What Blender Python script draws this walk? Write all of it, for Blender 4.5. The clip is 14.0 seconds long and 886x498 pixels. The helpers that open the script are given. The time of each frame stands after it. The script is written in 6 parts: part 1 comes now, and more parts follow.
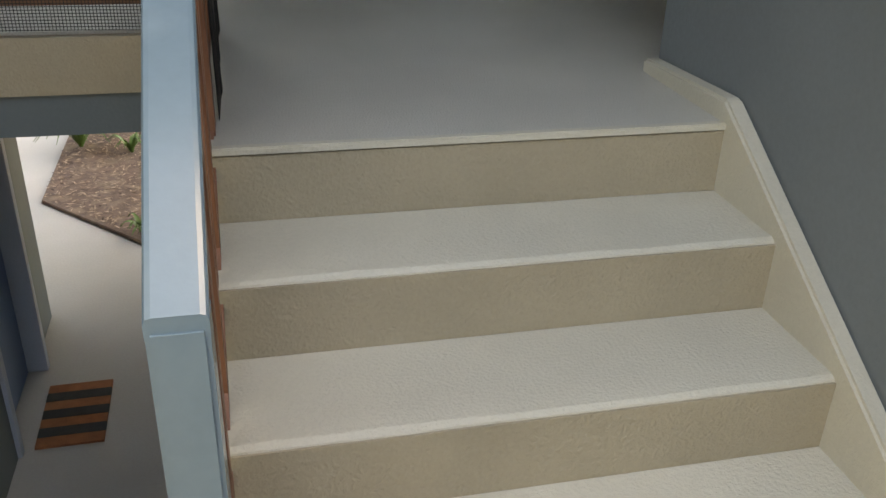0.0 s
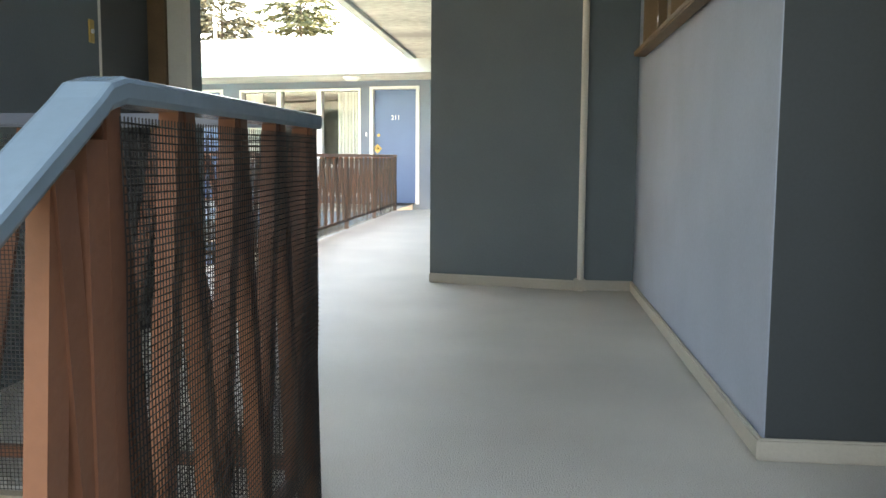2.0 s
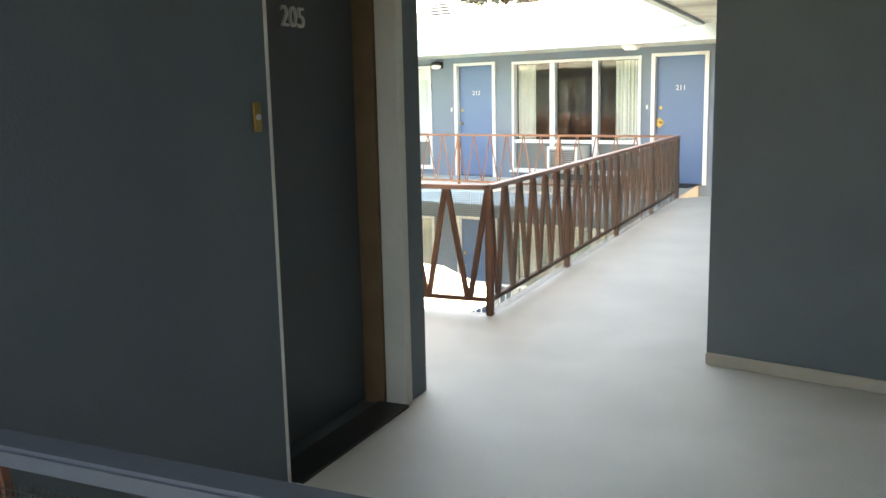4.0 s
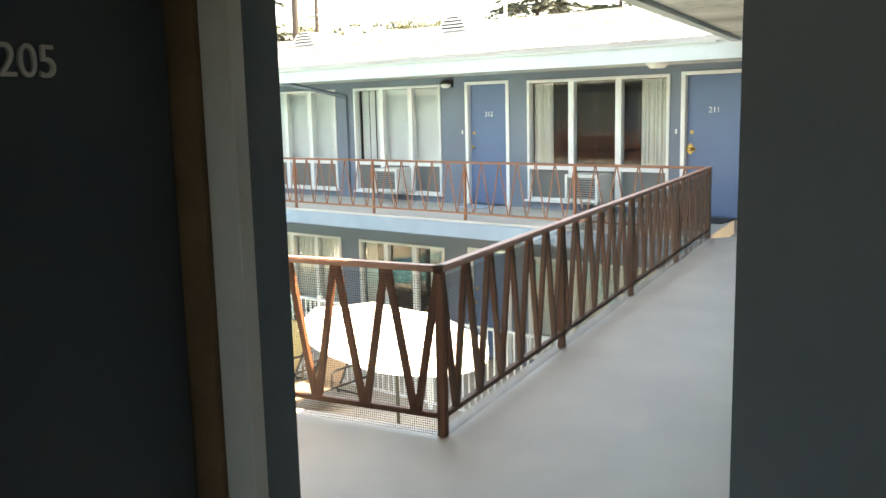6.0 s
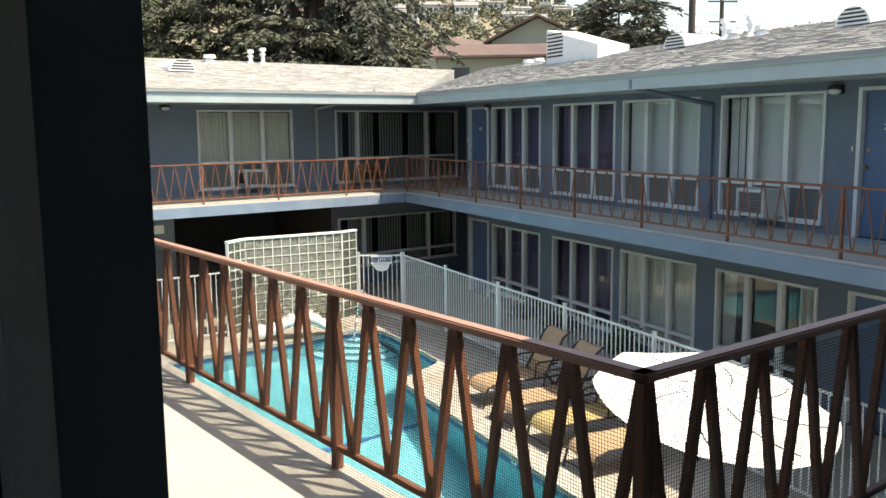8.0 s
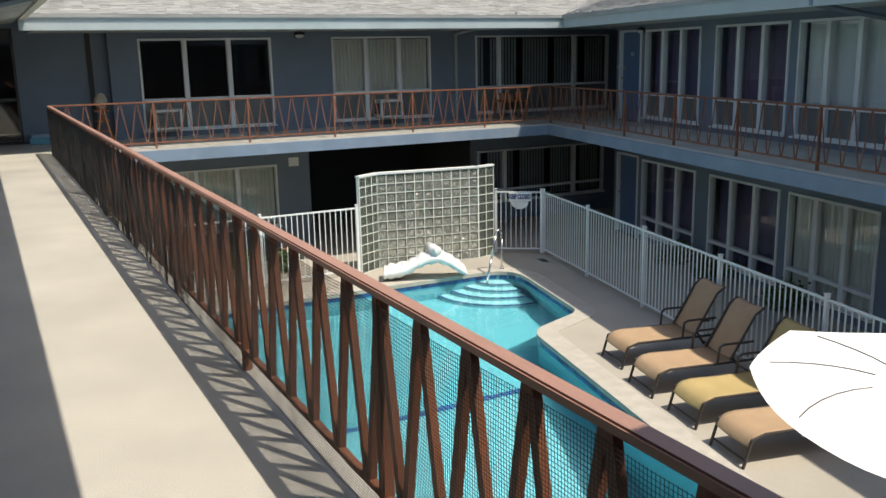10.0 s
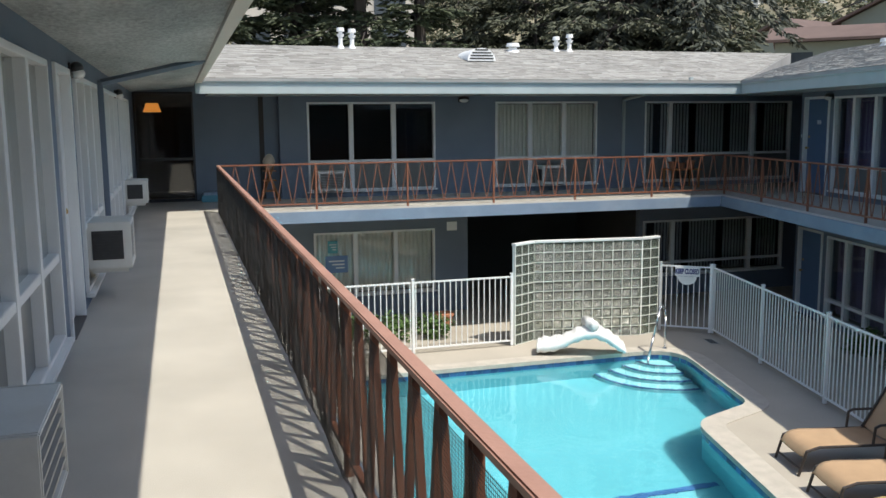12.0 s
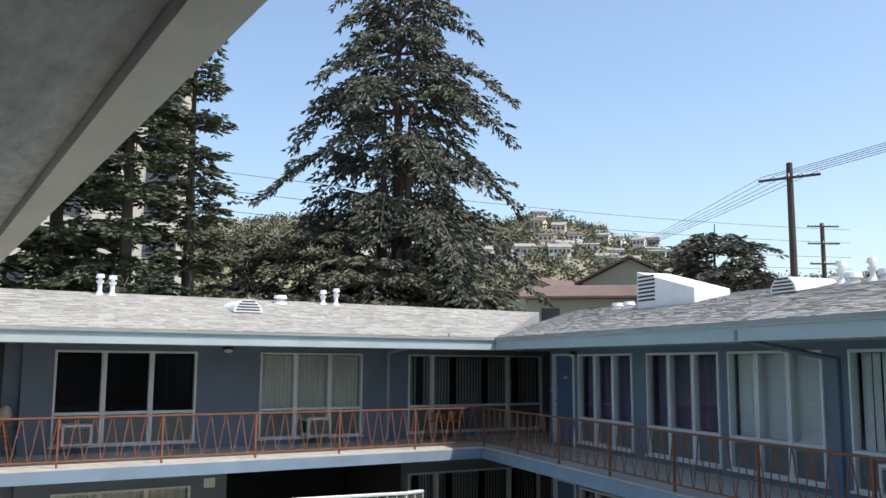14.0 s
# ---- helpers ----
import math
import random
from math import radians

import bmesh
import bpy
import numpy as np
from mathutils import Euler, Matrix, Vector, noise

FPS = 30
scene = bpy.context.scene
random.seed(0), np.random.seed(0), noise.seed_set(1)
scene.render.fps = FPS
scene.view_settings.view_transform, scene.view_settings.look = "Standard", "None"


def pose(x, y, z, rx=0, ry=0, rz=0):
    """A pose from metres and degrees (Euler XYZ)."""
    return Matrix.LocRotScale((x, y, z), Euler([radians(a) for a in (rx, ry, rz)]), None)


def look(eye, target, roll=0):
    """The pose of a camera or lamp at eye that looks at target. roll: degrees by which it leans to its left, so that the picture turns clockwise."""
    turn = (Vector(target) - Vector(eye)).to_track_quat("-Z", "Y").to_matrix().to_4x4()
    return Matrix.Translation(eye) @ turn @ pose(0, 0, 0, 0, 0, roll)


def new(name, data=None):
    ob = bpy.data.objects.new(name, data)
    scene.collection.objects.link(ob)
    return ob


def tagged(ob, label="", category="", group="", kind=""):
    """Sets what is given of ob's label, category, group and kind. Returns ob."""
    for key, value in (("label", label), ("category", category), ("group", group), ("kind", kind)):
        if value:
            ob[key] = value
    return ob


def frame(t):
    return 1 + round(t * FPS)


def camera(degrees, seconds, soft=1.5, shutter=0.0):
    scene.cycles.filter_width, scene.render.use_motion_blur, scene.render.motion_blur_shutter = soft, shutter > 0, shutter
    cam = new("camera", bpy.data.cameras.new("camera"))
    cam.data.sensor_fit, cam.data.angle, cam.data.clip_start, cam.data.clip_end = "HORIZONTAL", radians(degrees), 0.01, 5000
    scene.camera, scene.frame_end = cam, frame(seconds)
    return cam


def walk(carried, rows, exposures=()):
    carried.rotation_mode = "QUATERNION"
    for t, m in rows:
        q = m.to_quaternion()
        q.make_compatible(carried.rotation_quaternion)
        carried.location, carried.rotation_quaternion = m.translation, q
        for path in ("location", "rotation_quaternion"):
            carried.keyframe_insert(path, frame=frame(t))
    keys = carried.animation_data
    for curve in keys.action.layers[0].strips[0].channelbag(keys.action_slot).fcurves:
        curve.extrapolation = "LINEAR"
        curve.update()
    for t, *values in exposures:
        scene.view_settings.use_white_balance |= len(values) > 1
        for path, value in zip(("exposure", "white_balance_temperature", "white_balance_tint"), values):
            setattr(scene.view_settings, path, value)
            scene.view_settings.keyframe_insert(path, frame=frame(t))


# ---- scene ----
# ---------------------------------------------------------------- camera
cam = camera(53.49, 14.0)
# seconds, x, y, z, yaw, pitch, roll
PATH = [
    (0.0, 1.709, -7.475, 0.688, -13.71, -26.79, 1.81),
    (0.5, 1.812, -7.435, 0.748, -13.84, -20.27, -0.44),
    (1.0, 1.988, -7.189, 0.791, -7.26, -15.93, -0.06),
    (1.5, 2.068, -6.875, 0.787, 1.06, -9.14, -0.87),
    (2.0, 2.160, -6.477, 0.849, 5.85, -6.01, 0.39),
    (2.5, 2.269, -6.175, 1.000, 20.27, -6.38, -0.51),
    (3.0, 2.198, -5.852, 1.129, 23.56, -7.31, -1.43),
    (5.5, 1.976, -4.262, 1.684, 26.31, -11.59, -1.17),
    (6.0, 1.928, -3.741, 1.612, 27.00, -8.95, -1.36),
    (6.5, 1.896, -3.205, 1.622, 30.77, -8.33, -1.04),
    (7.0, 1.772, -2.688, 1.579, 37.91, -8.29, -1.55),
    (7.5, 1.732, -2.316, 1.590, 44.39, -7.29, -1.50),
    (8.0, 1.652, -2.017, 1.592, 52.54, -7.90, -0.58),
    (8.5, 1.502, -1.817, 1.588, 57.92, -8.30, -0.47),
    (11.0, 0.329, -0.745, 1.627, 64.99, -13.75, -1.39),
    (11.5, 0.226, -0.687, 1.626, 69.94, -9.91, -0.89),
    (12.0, 0.226, -0.691, 1.628, 73.35, -8.27, -0.51),
    (12.5, 0.210, -0.723, 1.673, 72.65, -1.68, -0.14),
    (13.0, 0.134, -0.786, 1.760, 70.66, 3.04, 0.42),
    (13.5, 0.208, -0.744, 1.834, 63.86, 7.03, 0.19),
    (14.0, 0.362, -0.637, 1.815, 58.59, 7.48, 0.35),
]


def eye_pose(x, y, z, yaw, pitch, roll):
    a, b = radians(yaw), radians(pitch)
    aim = (x - math.sin(a) * math.cos(b), y + math.cos(a) * math.cos(b), z + math.sin(b))
    return look((x, y, z), aim, roll)


EXPOSURES = [(0.0, 3.15, 10900, 12), (0.5, 3.5, 10500, 12), (1.0, 4.05, 10300, 12), (1.3, 4.45, 10200, 12), (1.6, 4.45, 10100, 12), (2.0, 4.2, 10000, 11), (2.4, 4.0, 9900, 10), (3.0, 3.95, 9900, 9), (5.5, 3.75, 10000, 9), (6.0, 3.2, 9600, 8), (6.5, 2.7, 8800, 8), (7.5, 1.5, 7700, 8), (8.5, 0.85, 7300, 8), (11.0, 0.15, 6500, 8), (11.5, 0.25, 6450, 8), (12.0, 0.33, 6450, 8), (13.0, 0.4, 6450, 8), (14.0, 0.55, 6450, 9)]
walk(cam, [(row[0], eye_pose(*row[1:])) for row in PATH], EXPOSURES)

# ---------------------------------------------------------------- sky and sun
SUN_WAY = Vector((-0.44, -0.3, -1.0)).normalized()
world = bpy.data.worlds.new("sky")
scene.world = world
world.use_nodes = True
wn = world.node_tree.nodes
sky = wn.new("ShaderNodeTexSky")
sky.sky_type = "NISHITA"
sky.sun_disc = False
sky.sun_elevation = math.asin(-SUN_WAY.z)
sky.sun_rotation = math.atan2(-SUN_WAY.x, -SUN_WAY.y)
sky.air_density, sky.dust_density, sky.ozone_density = 1.1, 1.6, 1.2
wn["Background"].inputs["Strength"].default_value = 0.15
world.node_tree.links.new(sky.outputs[0], wn["Background"].inputs["Color"])
sun = new("sun", bpy.data.lights.new("sun", "SUN"))
sun.data.energy, sun.data.angle, sun.data.color = 4.2, radians(0.55), (1.0, 0.94, 0.84)
sun.matrix_basis = look((0, 0, 30), Vector((0, 0, 30)) + SUN_WAY)

# ---------------------------------------------------------------- materials
MATS = {}


def mat(name, color, rough=0.7, vary=0.08, scale=3.0, fine=60.0, bump=0.1, metal=0.0, stain=None, stain_amount=0.0, spec=0.5, island=0.0, fine_amount=0.5, stretch=(1, 1, 1)):
    """Painted, cast or rolled surface: a broad and a fine noise on colour, a fine bump, and stains of their own colour."""
    m = bpy.data.materials.new(name)
    m.use_nodes = True
    nt = m.node_tree
    n, l = nt.nodes, nt.links
    b = n["Principled BSDF"]
    b.inputs["Roughness"].default_value = rough
    b.inputs["Metallic"].default_value = metal
    b.inputs["Specular IOR Level"].default_value = spec
    geo = n.new("ShaderNodeNewGeometry")
    mp = n.new("ShaderNodeMapping")
    mp.inputs["Scale"].default_value = stretch
    l.new(geo.outputs["Position"], mp.inputs["Vector"])
    big = n.new("ShaderNodeTexNoise")
    big.inputs["Scale"].default_value, big.inputs["Detail"].default_value = scale, 5
    small = n.new("ShaderNodeTexNoise")
    small.inputs["Scale"].default_value, small.inputs["Detail"].default_value = fine, 3
    l.new(mp.outputs[0], big.inputs["Vector"])
    l.new(mp.outputs[0], small.inputs["Vector"])
    mix = n.new("ShaderNodeMath")
    mix.operation = "MULTIPLY_ADD"
    l.new(small.outputs["Fac"], mix.inputs[0])
    mix.inputs[1].default_value = fine_amount
    l.new(big.outputs["Fac"], mix.inputs[2])
    span = n.new("ShaderNodeMapRange")
    span.inputs["From Min"].default_value, span.inputs["From Max"].default_value = 0.3 + fine_amount * 0.35, 0.7 + fine_amount * 0.65
    span.inputs["To Min"].default_value, span.inputs["To Max"].default_value = 1 - vary, 1 + vary
    l.new(mix.outputs[0], span.inputs["Value"])
    last = span.outputs[0]
    if island:
        info = n.new("ShaderNodeObjectInfo")
        r = n.new("ShaderNodeMapRange")
        r.inputs["To Min"].default_value, r.inputs["To Max"].default_value = 1 - island, 1 + island
        l.new(info.outputs["Random"], r.inputs["Value"])
        mm = n.new("ShaderNodeMath")
        mm.operation = "MULTIPLY"
        l.new(last, mm.inputs[0])
        l.new(r.outputs[0], mm.inputs[1])
        last = mm.outputs[0]
    sc = n.new("ShaderNodeVectorMath")
    sc.operation = "SCALE"
    sc.inputs[0].default_value = color
    l.new(last, sc.inputs["Scale"])
    out = sc.outputs[0]
    if stain:
        st = n.new("ShaderNodeTexNoise")
        st.inputs["Scale"].default_value, st.inputs["Detail"].default_value = scale * 0.6, 8
        l.new(mp.outputs[0], st.inputs["Vector"])
        rr = n.new("ShaderNodeMapRange")
        rr.inputs["From Min"].default_value, rr.inputs["From Max"].default_value = 0.52, 0.72
        rr.inputs["To Max"].default_value = stain_amount
        l.new(st.outputs["Fac"], rr.inputs["Value"])
        mc = n.new("ShaderNodeMix")
        mc.data_type = "RGBA"
        l.new(rr.outputs[0], mc.inputs["Factor"])
        l.new(out, mc.inputs["A"])
        mc.inputs["B"].default_value = (*stain, 1)
        out = mc.outputs["Result"]
    l.new(out, b.inputs["Base Color"])
    if bump:
        bp = n.new("ShaderNodeBump")
        bp.inputs["Strength"].default_value, bp.inputs["Distance"].default_value = bump, 0.01
        l.new(mix.outputs[0], bp.inputs["Height"])
        l.new(bp.outputs[0], b.inputs["Normal"])
    MATS[name] = m
    return m


def glass_mat(name, tint, rough=0.0, transmission=1.0):
    m = bpy.data.materials.new(name)
    m.use_nodes = True
    b = m.node_tree.nodes["Principled BSDF"]
    b.inputs["Base Color"].default_value = (*tint, 1)
    b.inputs["Roughness"].default_value = rough
    b.inputs["Transmission Weight"].default_value = transmission
    b.inputs["IOR"].default_value = 1.45
    return m


STUCCO = mat("blue grey stucco", (0.17, 0.21, 0.265), 0.8, 0.07, 1.6, 90, 0.25, stain=(0.20, 0.245, 0.30), stain_amount=0.35)
STUCCO_DARK = mat("slate stucco", (0.128, 0.157, 0.168), 0.8, 0.08, 1.6, 90, 0.25, stain=(0.155, 0.185, 0.195), stain_amount=0.35)
STUCCO_STAIR = mat("worn grey plaster", (0.165, 0.188, 0.205), 0.75, 0.09, 1.4, 80, 0.25, stain=(0.2, 0.222, 0.235), stain_amount=0.45)
STUCCO_PALE = mat("pale blue plaster", (0.36, 0.41, 0.49), 0.7, 0.08, 2.2, 70, 0.2, stain=(0.3, 0.35, 0.42), stain_amount=0.4)
FLOOR_COAT = mat("beige deck coating", (0.55, 0.515, 0.455), 0.4, 0.16, 1.4, 190, 0.5, fine_amount=1.0, stain=(0.36, 0.345, 0.31), stain_amount=0.35)
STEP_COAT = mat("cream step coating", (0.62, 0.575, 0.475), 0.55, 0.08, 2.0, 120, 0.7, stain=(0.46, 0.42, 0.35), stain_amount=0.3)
# tan, deepened below the tread colour for the shade on upright faces
RISER_SHADED = mat("tan riser paint with shade", (0.41, 0.345, 0.25), 0.6, 0.1, 3.0, 110, 0.9, stain=(0.4, 0.33, 0.24), stain_amount=0.3)
BASE_M = mat("tan baseboard paint", (0.46, 0.42, 0.35), 0.6, 0.08, 4, 80, 0.3, stain=(0.34, 0.3, 0.25), stain_amount=0.35)
TRIM = mat("cream baseboard paint", (0.62, 0.59, 0.52), 0.55, 0.06, 4, 80, 0.3, stain=(0.45, 0.4, 0.33), stain_amount=0.35)
WHITE = mat("white window paint", (0.78, 0.79, 0.78), 0.45, 0.04, 3, 80, 0.08, stain=(0.66, 0.66, 0.63), stain_amount=0.4)
DECK_EDGE = mat("dusty blue deck edge paint", (0.19, 0.25, 0.33), 0.55, 0.1, 2, 60, 0.15, stain=(0.30, 0.35, 0.41), stain_amount=0.45)
FASCIA = mat("pale green blue fascia paint", (0.38, 0.43, 0.435), 0.5, 0.08, 2, 60, 0.15, stain=(0.31, 0.355, 0.36), stain_amount=0.5)
SOFFIT = mat("grey soffit plaster", (0.39, 0.40, 0.385), 0.85, 0.42, 1.6, 30, 1.0, stain=(0.2, 0.205, 0.2), stain_amount=0.8, stretch=(0.35, 1, 1), fine_amount=1.0)
# slate stucco taken near black to carry the corridor's and passage's shade
STUCCO_SHADED = mat("slate stucco darkened as shade", (0.048, 0.057, 0.06), 0.8, 0.1, 1.6, 90, 0.25)
BROWN = mat("rust brown railing paint", (0.215, 0.085, 0.046), 0.5, 0.14, 5, 60, 0.2, stain=(0.14, 0.06, 0.04), stain_amount=0.5, island=0.12)
CAP = mat("faded terracotta rail cap", (0.37, 0.205, 0.155), 0.5, 0.1, 4, 70, 0.15, stain=(0.5, 0.29, 0.22), stain_amount=0.5)
CAP_BLUE = mat("pale blue handrail gloss paint", (0.16, 0.23, 0.275), 0.2, 0.06, 4, 60, 0.08, stain=(0.36, 0.45, 0.5), stain_amount=0.4)
# shaded copy of the blue cap paint, for the backlit cross rail
CAP_SHADED = mat("blue rail cap darkened as shade", (0.10, 0.115, 0.14), 0.4, 0.1, 5, 60, 0.12)
NET = mat("black plastic netting", (0.018, 0.017, 0.016), 0.6, 0.1, 10, 90, 0)
DOOR_BLUE = mat("blue door paint", (0.10, 0.17, 0.30), 0.45, 0.05, 2, 60, 0.08)
DOOR_DARK = mat("charcoal door paint", (0.06, 0.07, 0.075), 0.5, 0.07, 2, 60, 0.1)
BRASS = mat("brass", (0.55, 0.38, 0.14), 0.3, 0.08, 20, 120, 0.05, metal=1.0)
STEEL = mat("brushed steel", (0.55, 0.56, 0.57), 0.25, 0.05, 20, 120, 0.03, metal=1.0)
BLACK = mat("black enamel", (0.02, 0.02, 0.022), 0.4, 0.1, 20, 100, 0.05)
GLASS = glass_mat("window glass", (0.93, 0.96, 0.95))
# near-black on purpose: the shade inside unlit rooms is in this colour
ROOM_SHADE = mat("room shade tone", (0.06, 0.057, 0.055), 0.9, 0.08, 2, 30, 0)
SHEER = mat("cream curtain cloth", (0.82, 0.80, 0.73), 0.9, 0.05, 3, 90, 0.15)
BLIND = mat("white roller blind", (0.84, 0.86, 0.86), 0.8, 0.03, 2, 40, 0.05)
PANEL = mat("grey green lower window panel", (0.15, 0.16, 0.155), 0.3, 0.12, 2, 60, 0.05)
BLIND_DARK = mat("grey vertical blind", (0.46, 0.47, 0.48), 0.8, 0.08, 3, 60, 0.05)
PURPLE = mat("violet curtain cloth", (0.16, 0.13, 0.24), 0.9, 0.08, 3, 60, 0.1)
SHINGLE = mat("weathered asphalt shingle", (0.34, 0.335, 0.325), 0.9, 0.22, 1.1, 55, 0.6, island=0.16, stain=(0.27, 0.25, 0.235), stain_amount=0.5)
CONCRETE = mat("sunned pool deck concrete", (0.40, 0.36, 0.30), 0.85, 0.12, 0.8, 70, 0.4, stain=(0.31, 0.28, 0.24), stain_amount=0.4)
COPING = mat("speckled pool coping", (0.46, 0.42, 0.36), 0.8, 0.2, 6, 140, 0.5, fine_amount=1.2)
PATH_GREY = mat("grey walkway concrete", (0.4, 0.395, 0.38), 0.85, 0.1, 1.0, 60, 0.3, stain=(0.3, 0.29, 0.28), stain_amount=0.4)
PLASTER = mat("pool plaster", (0.09, 0.36, 0.43), 0.6, 0.05, 1.2, 30, 0.05)
TILE_BLUE = mat("cobalt waterline tile", (0.035, 0.1, 0.25), 0.2, 0.3, 6, 40, 0.05, island=0.35)
FENCE_WHITE = mat("white fence enamel", (0.8, 0.81, 0.8), 0.4, 0.03, 6, 60, 0.04)
AC_M = mat("ivory enamelled steel", (0.68, 0.68, 0.64), 0.5, 0.05, 5, 60, 0.05, stain=(0.55, 0.52, 0.45), stain_amount=0.4)
AC_FIN = mat("grey louvre enamel", (0.34, 0.34, 0.32), 0.5, 0.06, 5, 60, 0.05)
AC_D = mat("dark condenser fins", (0.05, 0.05, 0.05), 0.6, 0.2, 20, 120, 0.3)
SOIL = mat("mulch soil", (0.13, 0.085, 0.065), 0.95, 0.35, 9, 70, 1.0, stain=(0.3, 0.22, 0.16), stain_amount=0.5)

# ---------------------------------------------------------------- builders


def empty(name, m=None, label="", category="", group="", kind=""):
    ob = new(name)
    ob.empty_display_size = 0.1
    if m is not None:
        ob.matrix_basis = m
    return tagged(ob, label, category, group, kind)


def mesh_from(bm, name, material, smooth=False):
    bmesh.ops.recalc_face_normals(bm, faces=bm.faces)
    me = bpy.data.meshes.new(name)
    bm.to_mesh(me)
    bm.free()
    me.materials.append(material)
    if smooth:
        me.shade_smooth()
    return me


def part(name, bm, material, parent, label="", m=None, smooth=False, kind=""):
    """Links a bmesh, or a ready mesh, as one mesh object under a thing or a part."""
    me = bm if isinstance(bm, bpy.types.Mesh) else mesh_from(bm, name, material, smooth)
    ob = new(name, me)
    ob.parent = parent
    if m is not None:
        ob.matrix_basis = m
    return tagged(ob, label, "", "", kind)


def solid(name, bm, material, label="", category="", kind="structure", m=None, smooth=False, group=""):
    """A top-level thing or a piece of the setting made of one mesh."""
    ob = new(name, mesh_from(bm, name, material, smooth))
    if m is not None:
        ob.matrix_basis = m
    return tagged(ob, label, category, group, kind)


def box(bm, x0, x1, y0, y1, z0, z1, bevel=0.0):
    r = bmesh.ops.create_cube(bm, size=1.0, matrix=Matrix.Translation(((x0 + x1) / 2, (y0 + y1) / 2, (z0 + z1) / 2)) @ Matrix.Diagonal((abs(x1 - x0), abs(y1 - y0), abs(z1 - z0), 1)))
    if bevel:
        es = list({e for v in r["verts"] for e in v.link_edges})
        bmesh.ops.bevel(bm, geom=es, offset=bevel, segments=2, affect="EDGES", clamp_overlap=True)
    return bm


def boxes(*rows, bevel=0.0):
    bm = bmesh.new()
    for r in rows:
        box(bm, *r, bevel=bevel)
    return bm


def rod(bm, p, q, r0, r1=None, seg=8):
    p, q = Vector(p), Vector(q)
    d = q - p
    m = Matrix.Translation((p + q) / 2) @ d.to_track_quat("Z", "Y").to_matrix().to_4x4()
    bmesh.ops.create_cone(bm, cap_ends=True, segments=seg, radius1=r0, radius2=r0 if r1 is None else r1, depth=d.length, matrix=m)
    return bm


def tube(points, r, seg=8):
    bm = bmesh.new()
    for p, q in zip(points, points[1:]):
        rod(bm, p, q, r, seg=seg)
    for p in points[1:-1]:
        bmesh.ops.create_uvsphere(bm, u_segments=seg, v_segments=5, radius=r, matrix=Matrix.Translation(p))
    return bm


def prism(points, z0, z1):
    """An upright prism on a plan outline."""
    bm = bmesh.new()
    lo = [bm.verts.new((x, y, z0)) for x, y in points]
    hi = [bm.verts.new((x, y, z1)) for x, y in points]
    bm.faces.new(lo[::-1])
    bm.faces.new(hi)
    for i in range(len(points)):
        j = (i + 1) % len(points)
        bm.faces.new((lo[i], lo[j], hi[j], hi[i]))
    bmesh.ops.triangulate(bm, faces=[f for f in bm.faces if len(f.verts) > 4])
    return bm


def wall_mesh(x0, x1, z0, z1, thick, openings):
    """A wall in its own frame (x along, y outward, z up; outer face at y = 0) with openings cut right through."""
    xs = sorted({x0, x1, *(min(max(v, x0), x1) for o in openings for v in o[:2])})
    zs = sorted({z0, z1, *(min(max(v, z0), z1) for o in openings for v in o[2:])})
    bm = bmesh.new()
    solid_at = lambda i, j: 0 <= i < len(xs) - 1 and 0 <= j < len(zs) - 1 and not any(o[0] <= (xs[i] + xs[i + 1]) / 2 <= o[1] and o[2] <= (zs[j] + zs[j + 1]) / 2 <= o[3] for o in openings)
    for i in range(len(xs) - 1):
        for j in range(len(zs) - 1):
            if not solid_at(i, j):
                continue
            a, b, c, d = xs[i], xs[i + 1], zs[j], zs[j + 1]
            quads = [((a, 0, c), (b, 0, c), (b, 0, d), (a, 0, d)), ((a, -thick, c), (a, -thick, d), (b, -thick, d), (b, -thick, c))]
            if not solid_at(i - 1, j):
                quads.append(((a, 0, c), (a, 0, d), (a, -thick, d), (a, -thick, c)))
            if not solid_at(i + 1, j):
                quads.append(((b, 0, c), (b, -thick, c), (b, -thick, d), (b, 0, d)))
            if not solid_at(i, j - 1):
                quads.append(((a, 0, c), (a, -thick, c), (b, -thick, c), (b, 0, c)))
            if not solid_at(i, j + 1):
                quads.append(((a, 0, d), (b, 0, d), (b, -thick, d), (a, -thick, d)))
            for q in quads:
                bm.faces.new([bm.verts.new(p) for p in q])
    bmesh.ops.remove_doubles(bm, verts=bm.verts, dist=1e-4)
    return bm


def letters(text, size, depth, material, parent, m, name="lettering", bold=0.0):
    cu = bpy.data.curves.new(name, "FONT")
    cu.body, cu.size, cu.extrude, cu.align_x, cu.align_y, cu.offset = text, size, depth, "CENTER", "CENTER", bold
    tmp = bpy.data.objects.new("tmp", cu)
    scene.collection.objects.link(tmp)
    me = bpy.data.meshes.new_from_object(tmp.evaluated_get(bpy.context.evaluated_depsgraph_get()))
    bpy.data.objects.remove(tmp)
    me.materials.clear()
    me.materials.append(material)
    return part(name, me, material, parent, m=m)


# ---------------------------------------------------------------- plan
SKEW = radians(12.18)
GROUND = -2.72
RAIL_H = 0.869
SOFF = 2.36
FAR_Y = 9.059
RAIL_Y = 7.15
XL = -16.357
XLF = -18.889
EAVE_IN, EAVE_OUT = -0.327, -0.231
NEAR_Y = -1.532
CA, SA = math.cos(SKEW), math.sin(SKEW)
